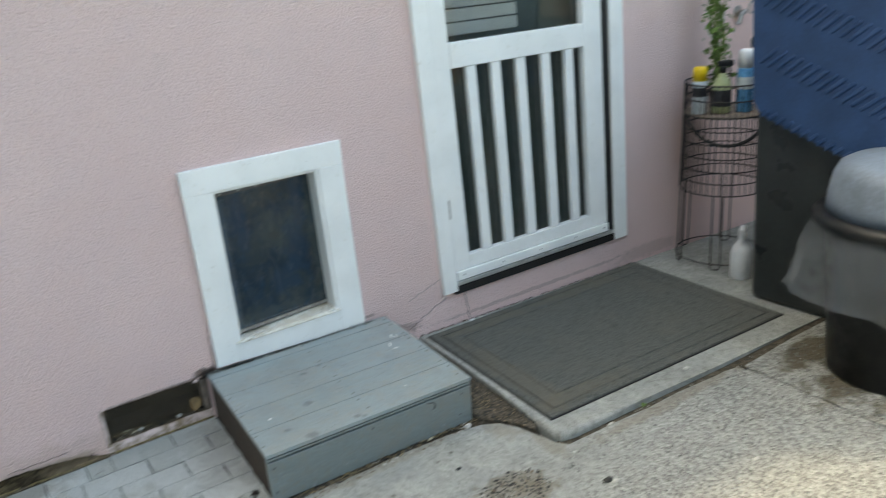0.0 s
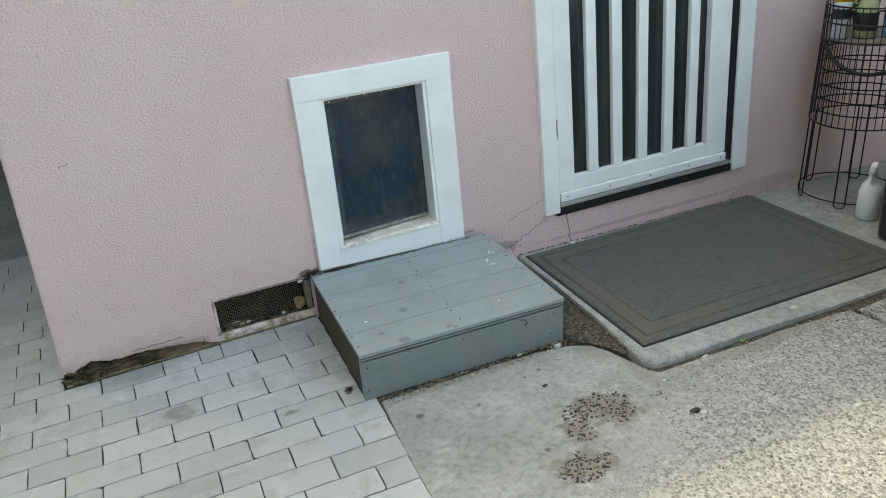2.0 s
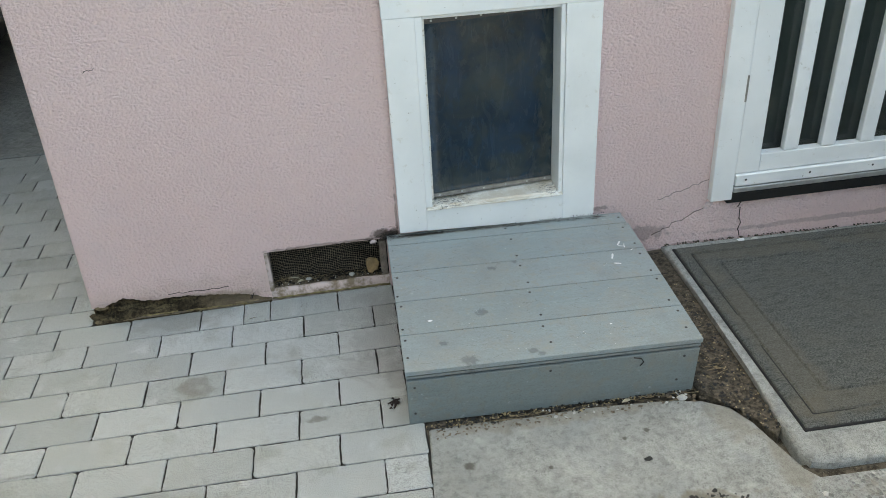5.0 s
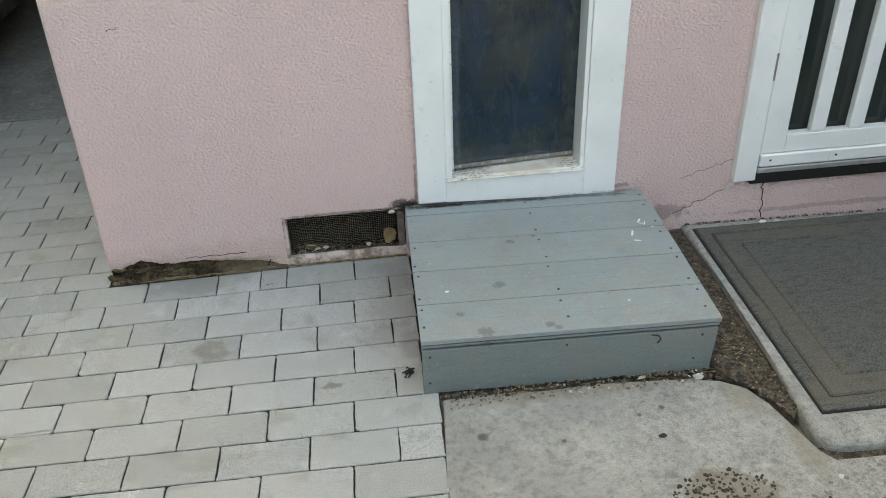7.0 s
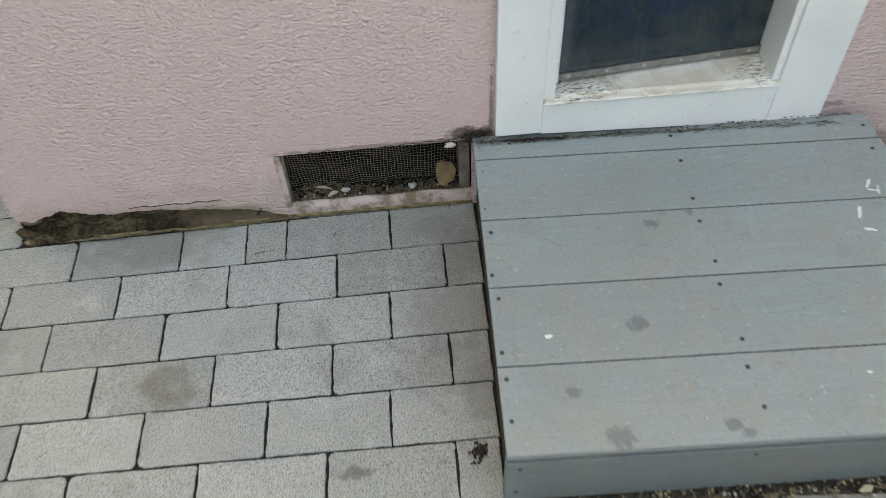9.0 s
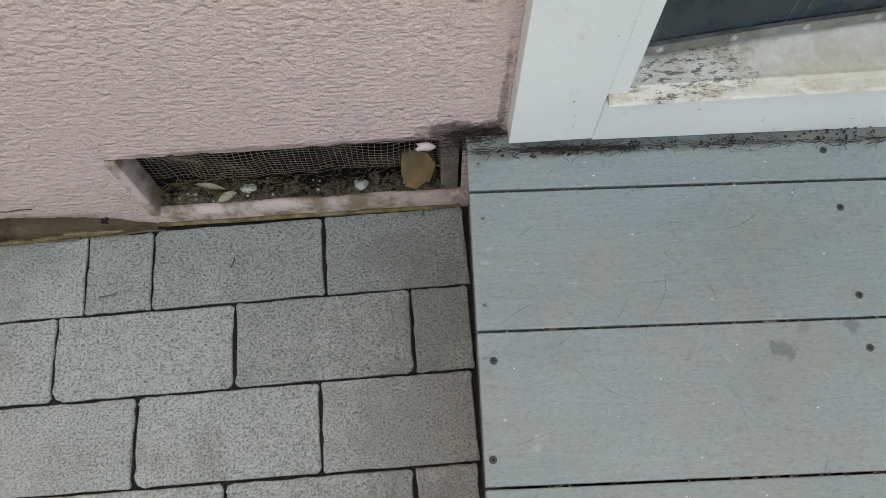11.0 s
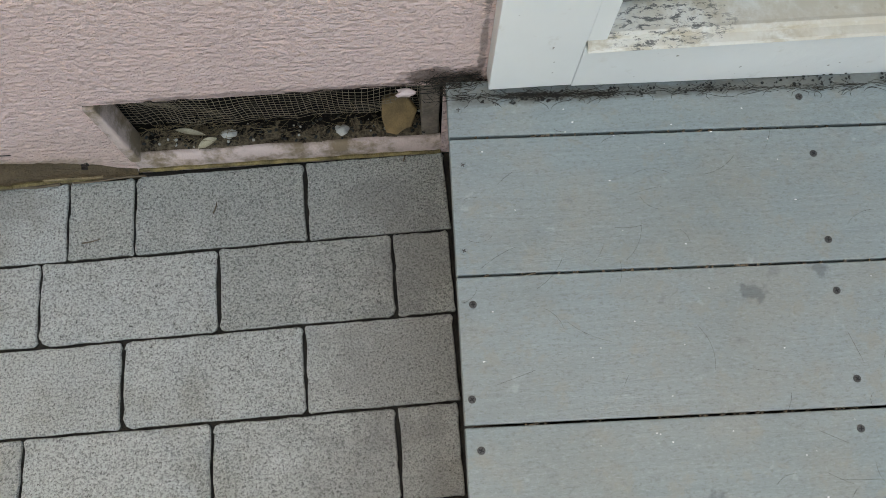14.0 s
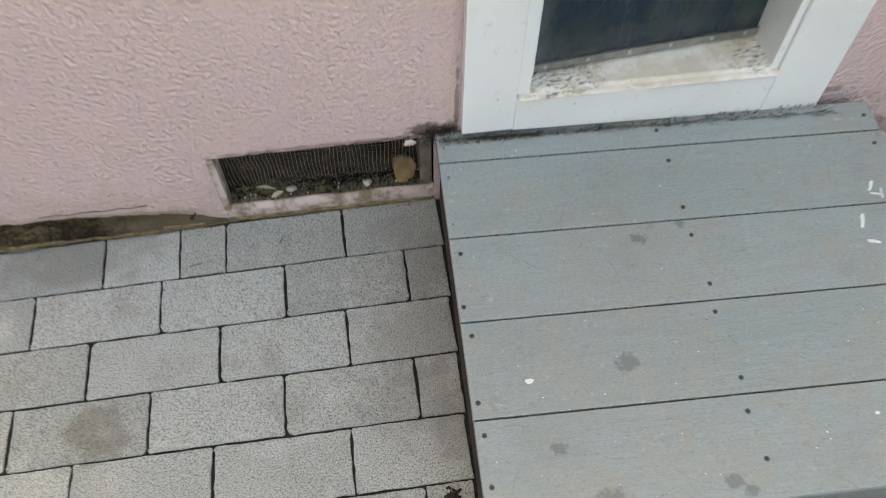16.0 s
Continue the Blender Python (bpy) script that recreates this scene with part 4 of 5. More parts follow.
# ---- deck step ----
W_DECK, D_DECK = 0.716, 0.606
deck = thing("deck_step", "low grey-blue painted timber deck step", "step", pose(0.0, -0.004, 0.179, 0.9, 0.5, -1.7))
edges = [(-0.001, -0.0600), (-0.0628, -0.1980), (-0.2002, -0.3332), (-0.3354, -0.4705), (-0.4727, -0.605)]
for i, (ya, yb) in enumerate(edges):
    part("deck_board", box(0.0, W_DECK if i else W_DECK - 0.004, yb, ya, -0.013, 0.0, 0.0013), DECK, deck)
part("front_fascia", box(0.002, W_DECK - 0.003, -0.6035, -0.580, -0.170, -0.0310, 0.002), DECK_SHADED, deck, "painted front fascia board")
part("nosing_strip", box(0.001, W_DECK - 0.001, -0.6020, -0.588, -0.0258, -0.0182, 0.002), DECK_SHADED, deck)
part("side_panel", box(0.009, 0.026, -0.579, -0.004, -0.180, -0.0135, 0.001), DARK_WOOD, deck, "dark weathered side panel")
part("side_panel", box(W_DECK - 0.024, W_DECK - 0.005, -0.579, -0.004, -0.180, -0.0135, 0.001), DARK_WOOD, deck)
def screw_mesh(name, head, cut):
    """A countersunk head with a crossed slot."""
    b = bmesh.new()
    lathe([(0.0036, 0.0001), (0.0035, 0.0007), (0.0027, 0.0009)], 14, b)
    k = len(b.faces)
    box(-0.0021, 0.0021, -0.00045, 0.00045, 0.0006, 0.0011, bm=b)
    box(-0.00045, 0.00045, -0.0021, 0.0021, 0.0006, 0.00115, bm=b)
    b.faces.ensure_lookup_table()
    for f in b.faces[k:]:
        f.material_index = 1
    mesh = finish(name, b, head)
    mesh.materials.append(cut)
    return mesh


screw = screw_mesh("screw", SCREW, BLACK)
painted_screw = screw_mesh("screw", DECK, SCREW)


def place(name, mesh, parent, m):
    ob = new(name, mesh)
    ob.parent, ob.matrix_basis = parent, m
    return ob


for c, x in enumerate((0.0105, 0.354, 0.694)):
    for k, y in enumerate((-0.032, -0.090, -0.175, -0.226, -0.311, -0.355, -0.449, -0.492, -0.556)):
        mesh = painted_screw if c == 0 and k < 3 else screw
        place("screw", mesh, deck, pose(x + 0.003 * math.sin(k * 9 + c * 4), y + 0.003 * math.sin(k * 5 + c * 20) * min(c, 1), 0.0, 0, 0, k * 31 + c * 17))
for x, z in ((0.020, -0.052), (0.018, -0.135), (0.345, -0.048), (W_DECK - 0.04, -0.050), (W_DECK - 0.05, -0.125)):
    place("screw", screw, deck, pose(x, -0.6035, z, 90, 0, 0))
b = bmesh.new()
tube([(0.548, -0.6055, -0.036), (0.566, -0.606, -0.040), (0.574, -0.606, -0.052), (0.566, -0.606, -0.064)], 0.0014, 5, b)
tagged(part("dry_twig", b, CRACK, deck), "dark curled twig stuck to the fascia")

# hairs, fluff and paint spots on the boards
M_DECK = deck.matrix_basis.copy()
b = bmesh.new()
r = random.Random(11)
for i in range(80):
    x, y, a = r.uniform(0.01, 0.68), -r.uniform(0.05, 0.59), r.uniform(0, 6.3)
    ln, bend = r.uniform(0.012, 0.045), r.uniform(-1.6, 1.6)
    pts, p = [], Vector((x, y, 0.0006))
    for k in range(6):
        pts.append(M_DECK @ p)
        p = p + Vector((math.cos(a), math.sin(a), 0)) * ln / 5
        a += bend / 5
    tube(pts, 0.00011, 3, b)
for i in range(420):
    x = r.uniform(0.030, 0.64) if i < 280 else r.uniform(0.0, 0.16)
    y, a = -0.018 - abs(r.gauss(0, 0.0030)), r.gauss(0, 0.35) + (math.pi if r.random() < 0.5 else 0)
    pts, p = [], Vector((x, y, 0.001 + r.uniform(0, 0.005)))
    bend = r.uniform(-2.2, 2.2)
    ln = r.uniform(0.008, 0.034)
    for k in range(5):
        pts.append(M_DECK @ p)
        p = p + Vector((math.cos(a), math.sin(a) * 0.5, r.uniform(-.0006, .0006))) * ln / 4
        a += bend / 4
    tube(pts, 0.00024, 3, b)
for i in range(260):
    c = Vector((r.gauss(0.008, 0.016), -0.008 + r.gauss(0, 0.006), 0.177 + r.gauss(0, 0.006)))
    a, bend, ln = r.uniform(0, 6.3), r.uniform(-3, 3), r.uniform(0.008, 0.03)
    pts = []
    for k in range(5):
        pts.append(c.copy())
        c += Vector((math.cos(a), 0.3 * math.sin(a * 2), math.sin(a) * 0.6)) * ln / 4
        c.y = min(c.y, -0.002)
        a += bend / 4
    tube(pts, 0.0003, 3, b)
tagged(part("loose_hair", b, HAIR), "dark pet hairs caught on the deck boards", "hair", kind="stuff")
b = bmesh.new()
for i in range(90):
    x, y = r.uniform(0.02, 0.69), -r.uniform(0.03, 0.59)
    s = r.uniform(0.0005, 0.0013)
    if i < 2:
        x, y, s = (0.079, -0.426, 0.006) if i else (0.517, -0.515, 0.0035)
    a = r.uniform(0, 3)
    ring = [M_DECK @ Vector((x + s * r.uniform(.7, 1.3) * math.cos(k + a), y + s * r.uniform(.4, 1.0) * math.sin(k + a), 0.0005)) for k in (0, 1.05, 2.1, 3.14, 4.2, 5.2)]
    b.faces.new([b.verts.new(p) for p in ring])
for (xa, ya), (xc, yc), wd in (((0.652, -0.182), (0.640, -0.200), 0.003), ((0.640, -0.203), (0.655, -0.208), 0.002), ((0.612, -0.238), (0.602, -0.262), 0.0035), ((0.600, -0.284), (0.618, -0.289), 0.0035), ((0.655, -0.215), (0.660, -0.196), 0.0016), ((0.668, -0.230), (0.676, -0.226), 0.002)):
    p, q = Vector((xa, ya, 0)), Vector((xc, yc, 0))
    side = (q - p).normalized().cross(Vector((0, 0, 1))) * wd
    ring = [p + side * .5, (p * .7 + q * .3) + side, (p + q) / 2 + side * .6, q + side * .7, q - side * .4, (p + q) / 2 - side * .9, p - side * .6]
    b.faces.new([b.verts.new(Vector((v.x, v.y, 0.1796 + 0.0157 * (v.y + 0.004) - 0.0087 * v.x))) for v in ring])
tagged(part("paint_spots", b, CHALK), "small white paint spots on the deck", "paint", kind="stuff")


b = bmesh.new()
r = random.Random(58)
for (ya, yb), (yc, yd) in zip(edges, edges[1:]):
    for i in range(70):
        q = r.uniform(0.0006, 0.0016)
        p = M_DECK @ Vector((r.uniform(0.02, 0.70), (yb + yc) / 2 + r.uniform(-0.0006, 0.0006), -0.0022 + r.uniform(-0.001, 0.001)))
        bmesh.ops.create_icosphere(b, subdivisions=1, radius=1.0, matrix=pose(p.x, p.y, p.z, 0, 0, r.uniform(0, 90)) @ Matrix.Diagonal((q * r.uniform(1, 4), q, q, 1)))
tagged(part("joint_crumbs", b, DUST), "dusty crumbs caught between the deck boards", "litter", kind="stuff")
b = bmesh.new()
r = random.Random(8)
for i in range(22):
    a, ln = r.uniform(0, 6.3), r.uniform(0.005, 0.012)
    p = Vector((-0.045 + r.gauss(0, .006), -0.530 + r.gauss(0, .006), 0.002))
    tube([p, p + Vector((math.cos(a) * ln * .5, math.sin(a) * ln * .5, 0.004)), p + Vector((math.cos(a + .6) * ln, math.sin(a + .6) * ln, 0.001))], 0.0020, 5, b)
tagged(part("dead_leaf", b, CRACK), "shrivelled black leaf on the pavers", "leaf")
for x, y, rz, ln in ((-0.275, -0.062, 70, 0.014), (-0.425, -0.088, 10, 0.022), (-0.048, -0.012, 75, 0.03)):
    p, q = Vector((x, y, 0.002)), Vector((math.cos(radians(rz)) * ln, math.sin(radians(rz)) * ln, 0.001))
    tagged(part("dry_twig", tube([p, p + q * .5 + Vector((0.001, -0.001, 0.001)), p + q], 0.0011, 5, None, False, 0.5), TWIG), "short brown twig lying on the pavers", "twig")


# ---- pet hatch ----
hatch = thing("pet_hatch", "white-framed wall hatch with dark vinyl pet flap", "pet door")
Y0 = -0.022


def lean(b, amount=0.011):
    """The far side of the opening is out of plumb."""
    for v in b.verts:
        v.co.x -= amount * (v.co.z - 0.20) / 0.61
    return b


part("frame_stile", box(0.040, 0.1210, Y0, -0.001, 0.189, 0.8125, 0.0007), WHITE, hatch)
part("frame_stile", lean(box(0.5300, 0.628, Y0 - 0.001, -0.001, 0.168, 0.8125, 0.0018)), WHITE, hatch)
part("frame_head", box(0.038, 0.619, Y0 - 0.0004, -0.001, 0.8128, 0.897, 0.0018), WHITE, hatch)
b = box(0.1212, 0.5298, Y0 - 0.0004, -0.001, 0.187, 0.2555, 0.0008)
for v in b.verts:
    if v.co.z < 0.2:
        v.co.z -= 0.016 * (v.co.x - 0.1212) / 0.41      # it settles onto the sloping deck
part("frame_rail", b, WHITE, hatch)
part("jamb", box(0.1213, 0.141, -0.019, 0.12, 0.262, 0.811, 0.002), WHITE, hatch)
part("jamb", lean(box(0.517, 0.5297, -0.018, 0.12, 0.262, 0.811, 0.002)), WHITE, hatch)
part("jamb_head", box(0.1412, 0.5168, -0.012, 0.12, 0.802, 0.811, 0.002), WHITE, hatch)
# moulded sill: a nosing, a bead and the scuffed slope behind it
b = bmesh.new()
profile = [(-0.027, 0.2557), (-0.0285, 0.2580), (-0.0265, 0.2605), (-0.0185, 0.2620), (-0.0170, 0.2655), (-0.0140, 0.2672), (-0.0105, 0.2668), (0.118, 0.2720), (0.118, 0.2557)]
ends = [[b.verts.new((x, y, z)) for y, z in profile] for x in (0.1232, 0.5285)]
b.faces.new(ends[0])
b.faces.new(ends[1][::-1])
for k in range(len(profile)):
    m = (k + 1) % len(profile)
    b.faces.new((ends[0][k], ends[1][k], ends[1][m], ends[0][m]))
part("sill", b, WORN, hatch, "worn and scuffed white sill")
part("stop_bead", box(0.1412, 0.148, -0.002, 0.008, 0.270, 0.8015, 0.002), WORN, hatch)
part("stop_bead", lean(box(0.5105, 0.5168, 0.060, 0.070, 0.272, 0.8015, 0.002)), WHITE, hatch)


def flap_y(x, z):
    """The flap hangs askew, pushed in along its far edge."""
    u = (x - 0.1485) / 0.365
    return 0.014 + 0.040 * u + 0.004 * noise.noise(Vector((x * 5, z * 4, 1)))


def flap_foot(x):
    return 0.279 - 0.004 * (x - 0.1485) / 0.365


b = bmesh.new()
g = []
for j in range(19):
    for i in range(13):
        x = 0.1485 + 0.365 * i / 12
        z = flap_foot(x) + (0.799 - flap_foot(x)) * j / 18
        g.append(b.verts.new((x, flap_y(x, z), z)))
for j in range(18):
    for i in range(12):
        k = j * 13 + i
        b.faces.new((g[k], g[k + 1], g[k + 14], g[k + 13]))
bmesh.ops.solidify(b, geom=b.faces[:], thickness=0.004)
flap = part("flap", b, FLAP, hatch, "dark scuffed translucent vinyl flap", smooth=True)


def flap_strip(name, lo, hi, material, label):
    b = bmesh.new()
    prev = None
    for i in range(13):
        x = 0.1485 + 0.365 * i / 12
        y = flap_y(x, lo(x)) - 0.0062
        cur = [b.verts.new(p) for p in ((x, y, lo(x)), (x, y, hi(x)), (x, y + 0.0045, hi(x)), (x, y + 0.0045, lo(x)))]
        if prev:
            for k in range(4):
                b.faces.new((prev[k], prev[(k + 1) % 4], cur[(k + 1) % 4], cur[k]))
        else:
            b.faces.new(cur)
        prev = cur
    b.faces.new(prev[::-1])
    return part(name, b, material, flap, label)


flap_strip("bottom_strip", lambda x: flap_foot(x) - 0.001, lambda x: flap_foot(x) + 0.012, STEEL, "dull metal strip")
flap_strip("top_strip", lambda x: 0.784, lambda x: 0.798, SCREW, "dark strip holding the flap")
b = bmesh.new()
lathe([(0.0035, 0.0), (0.003, 0.0014), (0.0012, 0.002)], 10, b)
rivet = finish("rivet", b, ALU)
for x in (0.168, 0.235, 0.302, 0.369, 0.436, 0.492):
    place("rivet", rivet, flap, pose(x, flap_y(x, 0.285) - 0.0062, flap_foot(x) + 0.0055, 90, 0, 6))
    place("rivet", rivet, flap, pose(x, flap_y(x, 0.79) - 0.0062, 0.791, 90, 0, 6))
part("backing", box(0.1225, 0.5290, 0.121, 0.128, 0.25, 0.80), BLACK, hatch)


# ---- screen door ----
door = thing("screen_door", "white wooden screen door with five vertical bars", "door")
part("casing", box(1.004, 1.074, -0.022, 0.012, 0.165, 2.15, 0.003), WHITE, door)
part("casing", box(1.993, 2.076, -0.022, 0.012, 0.152, 2.15, 0.003), WHITE, door)
part("casing_head", box(1.004, 2.076, -0.022, 0.012, 2.152, 2.24, 0.003), WHITE, door)
part("threshold", box(1.060, 1.990, -0.020, 0.15, 0.151, 0.186, 0.004), BLACK, door, "black rubber threshold")
part("metal_sill", box(1.0755, 1.974, -0.026, 0.02, 0.190, 0.208, 0.003), ALU, door, "dull aluminium sill strip")
leaf = part("leaf_stile", box(1.0765, 1.152, -0.016, 0.018, 0.252, 2.14, 0.003), WHITE, door)
part("leaf_stile", box(1.842, 1.950, -0.016, 0.018, 0.252, 2.14, 0.003), WHITE, door)
# Black strip set into the open gap, standing in for its darkness.
part("jamb_gap", box(1.9515, 1.9915, -0.012, 0.04, 0.20, 2.14), BLACK, door)
part("bottom_rail", box(1.1535, 1.8405, -0.014, 0.018, 0.252, 0.309, 0.0025), WHITE, door)
part("kick_strip", box(1.078, 1.950, -0.024, 0.014, 0.211, 0.2495, 0.003), WHITE, door)
part("mid_rail", box(1.1535, 1.8405, -0.015, 0.018, 1.078, 1.174, 0.003), WHITE, door)
part("top_rail", box(1.1535, 1.8405, -0.015, 0.018, 2.03, 2.14, 0.003), WHITE, door)
for x in (1.2505, 1.372, 1.500, 1.634, 1.7615):
    part("bar", box(x - 0.0235, x + 0.0235, -0.012, 0.012, 0.310, 1.077, 0.004), WHITE, door)
pane = part("pane", box(1.148, 1.846, 0.020, 0.024, 0.30, 2.04), GLASS, door, "dark reflecting glass")
pane.visible_shadow = False
# Added panel that gives the panes their reflected grey-green tone.
part("inner_door", box(1.06, 1.98, 0.085, 0.125, 0.152, 2.11, 0.003), INNER, door, "dark grey panel added behind the glass")
# Boards behind the upper glass imitate the siding mirrored in it.
for k in range(16):
    part("louvre", box(1.17, 1.56, 0.070, 0.0835, 1.19 + 0.052 * k, 1.237 + 0.052 * k, 0.003), SIDING, door, "grey-white board standing in for reflected siding")
part("latch_slot", box(1.0695, 1.0755, -0.0235, -0.010, 0.487, 0.567, 0.001), STEEL, door)
for x in (1.11, 1.32, 1.53, 1.74, 1.92):
    place("screw", screw, door, pose(x, -0.024, 0.232, 90, 0, 0))


# the whole doorway is out of plumb
for ob in door.children:
    if ob.data == screw:
        ob.location.x -= 0.033 * (ob.location.z - 0.17)
    else:
        for v in ob.data.vertices:
            v.co.x -= 0.033 * (v.co.z - 0.17)


# ---- door mat ----
door_mat = thing("door_mat", "large dark grey-brown ribbed door mat", "mat")
A, B, C, D = Vector((0.890, -0.050)), Vector((2.120, -0.026)), Vector((2.115, -0.838)), Vector((0.868, -0.832))


def on_mat(u, v, lift=0.0):
    p = (A * (1 - u) + B * u) * (1 - v) + (D * (1 - u) + C * u) * v
    return (p.x, p.y, 0.042 + gz(p.x) + lift + 0.001 * noise.noise(Vector((p.x * 5, p.y * 5, 0))))


b = bmesh.new()
us = [0, .004, .008, .030, .033, .036, .040, .085, .088, .092, .5, .908, .912, .915, .960, .964, .967, .970, .992, .996, 1]
vs = [0, .006, .012, .046, .050, .055, .060, .13, .135, .14, .5, .86, .865, .87, .940, .945, .950, .954, .988, .994, 1]


def mat_lift(u, v, iu, iv):
    if iu in (0, len(us) - 1) or iv in (0, len(vs) - 1):
        return 0.001
    if iu in (1, len(us) - 2) or iv in (1, len(vs) - 2):
        return 0.0085
    ring1 = (us[4] <= u <= us[5] or us[-6] <= u <= us[-5]) and vs[3] < v < vs[-4] or (vs[4] <= v <= vs[5] or vs[-6] <= v <= vs[-5]) and us[3] < u < us[-4]
    ring2 = (u == us[8] or u == us[-9]) and vs[7] < v < vs[-8] or (v == vs[8] or v == vs[-9]) and us[7] < u < us[-8]
    return 0.0045 if ring1 or ring2 else 0.0092


g = [[b.verts.new(on_mat(u, v, mat_lift(u, v, i, j))) for i, u in enumerate(us)] for j, v in enumerate(vs)]
for j in range(len(vs) - 1):
    for i in range(len(us) - 1):
        b.faces.new((g[j][i], g[j][i + 1], g[j + 1][i + 1], g[j + 1][i]))
part("mat_body", b, MAT, door_mat)
# Black sheet slightly wider than the mat, drawing the shadow line round it.
part("rubber_edge", prism([(0.8655, -0.8355), (2.1185, -0.8415), (2.1235, -0.0235), (0.8865, -0.0475)], 0.040, 0.0465, 0.001, gz), BLACK, door_mat, "black edge drawn for the mat's shadow line")


# ---- gravel, chips and litter on the yard ----
def on_heap(x, y):
    """Inside the heap of soil between deck and kerb."""
    return 0.715 + max(0.0, -0.655 - y) * 0.62 < x < 0.852 + 0.03 * min(0.0, y + 0.3)


def scatter(name, label, material, n, area, size, seed, squash=0.6, inside=None):
    r = random.Random(seed)
    b = bmesh.new()
    done = 0
    while done < n:
        x, y = r.uniform(area[0], area[1]), r.uniform(area[2], area[3])
        if inside and not inside(x, y):
            continue
        done += 1
        s = r.uniform(*size)
        k = len(b.verts)
        m = pose(x, y, (gz(x) if area[4:5] == (0.040,) else gs(x)) + (area[4] if len(area) > 4 else 0.0), r.uniform(-20, 20), r.uniform(-20, 20), r.uniform(0, 360)) @ Matrix.Diagonal((s * r.uniform(.7, 1.4), s * r.uniform(.6, 1.0), s * squash, 1))
        made = bmesh.ops.create_icosphere(b, subdivisions=1, radius=1.0, matrix=m)
        for v in made["verts"]:
            v.co += Vector((r.uniform(-1, 1), r.uniform(-1, 1), r.uniform(-1, 1))) * s * 0.22
    return tagged(part(name, b, material), label, "stones", kind="stuff")


def blot(cx, cy, rx, ry):
    return lambda x, y: ((x - cx) / rx) ** 2 + ((y - cy) / ry) ** 2 < 1 + 0.9 * noise.noise(Vector((x * 16, y * 16, 0)))


def stain_one(x, y):
    return blot(0.565, -0.985, 0.11, 0.052)(x, y) or blot(0.625, -1.045, 0.065, 0.045)(x, y) or blot(0.475, -1.055, 0.04, 0.055)(x, y)


stain_two = blot(0.400, -1.185, 0.082, 0.048)
# Dark and grey chips stand in for pits, the holes' shade in their colour.
scatter("stone_chips", "dark chips standing in for pits in a stained patch", STONE_DARK, 260, (0.40, 0.74, -1.14, -0.90, 0.0004), (0.0014, 0.0062), 1, 0.35, stain_one)
scatter("stone_chips", "dark chips standing in for pits in a small stained patch", STONE_DARK, 165, (0.28, 0.52, -1.26, -1.10, 0.0004), (0.0014, 0.0056), 2, 0.35, stain_two)
scatter("stone_chips", "brown stones bared in the stained patches", TWIG, 30, (0.28, 0.74, -1.26, -0.90, 0.0008), (0.0025, 0.0075), 21, 0.4, lambda x, y: stain_one(x, y) or stain_two(x, y))
scatter("stone_chips", "flat grey chips standing in for pits in the worn concrete", STONE_GREY, 1500, (0.70, 2.05, -1.75, -0.99, 0.0002), (0.0020, 0.0066), 22, 0.22, lambda x, y: 0.62 * x - 0.85 * y + 0.5 * noise.noise(Vector((x * 4, y * 4, 2))) > 1.34)
scatter("stone_chips", "dark flakes in the worn concrete", STONE_DARK, 260, (0.70, 2.05, -1.75, -0.99, 0.0002), (0.0015, 0.0050), 23, 0.2, lambda x, y: 0.62 * x - 0.85 * y + 0.5 * noise.noise(Vector((x * 4, y * 4, 2))) > 1.36)
small_stone("dark_stone", "dark broken stone lying on the concrete", 0.011, (0.806, -1.150, 0.003), (1.5, 0.8, 0.6), 19, STONE_DARK)
small_stone("pebble", "grey chip beside the broken stone", 0.008, (0.822, -1.166, 0.002), (1.2, 0.8, 0.6), 22, PEBBLE)
small_stone("pebble", "white chip on the worn concrete", 0.008, (1.211, -1.357, 0.001), (1.5, 0.8, 0.5), 23, PEBBLE)
small_stone("dark_stone", "small dark stone in the concrete", 0.007, (0.500, -0.821, 0.001), (1.3, 0.8, 0.5), 24, STONE_DARK)
scatter("litter_chips", "small pale grit beside the deck", DRY, 90, (0.03, 0.82, -0.68, -0.612, -0.004), (0.0010, 0.0034), 3, 0.7)
scatter("litter_chips", "dark crumbs and grit in the soil gap", STONE_DARK, 420, (0.70, 0.85, -0.80, -0.10, 0.008), (0.0015, 0.006), 4, 0.6, on_heap)
scatter("litter_chips", "pale grit in the soil gap", DRY, 150, (0.71, 0.85, -0.80, -0.05, 0.009), (0.0010, 0.0034), 6, 0.7, on_heap)
scatter("litter_chips", "brown bark crumbs in the soil gap", TWIG, 520, (0.71, 0.855, -0.80, -0.05, 0.008), (0.0016, 0.0062), 61, 0.5, on_heap)
scatter("litter_chips", "brown crumbs packed along the deck foot", TWIG, 330, (0.02, 0.76, -0.665, -0.611, -0.001), (0.0012, 0.0055), 62, 0.5)
scatter("wall_crumbs", "dark crumbs and dirt along the wall foot", SOIL_CRUMB, 420, (0.86, 2.12, -0.022, -0.006, 0.040), (0.0010, 0.0042), 63, 0.6, lambda x, y: noise.noise(Vector((x * 9, 2, 0))) > -0.35)
scatter("wall_crumbs", "pale plaster crumbs along the wall foot", PEBBLE, 45, (0.86, 2.12, -0.036, -0.008, 0.040), (0.0008, 0.0032), 64, 0.6)
scatter("litter_chips", "dark crumbs packed along the deck foot", STONE_DARK, 300, (0.02, 0.73, -0.650, -0.611, 0.0005), (0.0012, 0.0050), 41, 0.6, lambda x, y: y > -0.630 - 0.018 * noise.noise(Vector((x * 14, 6, 0))) - 0.006)
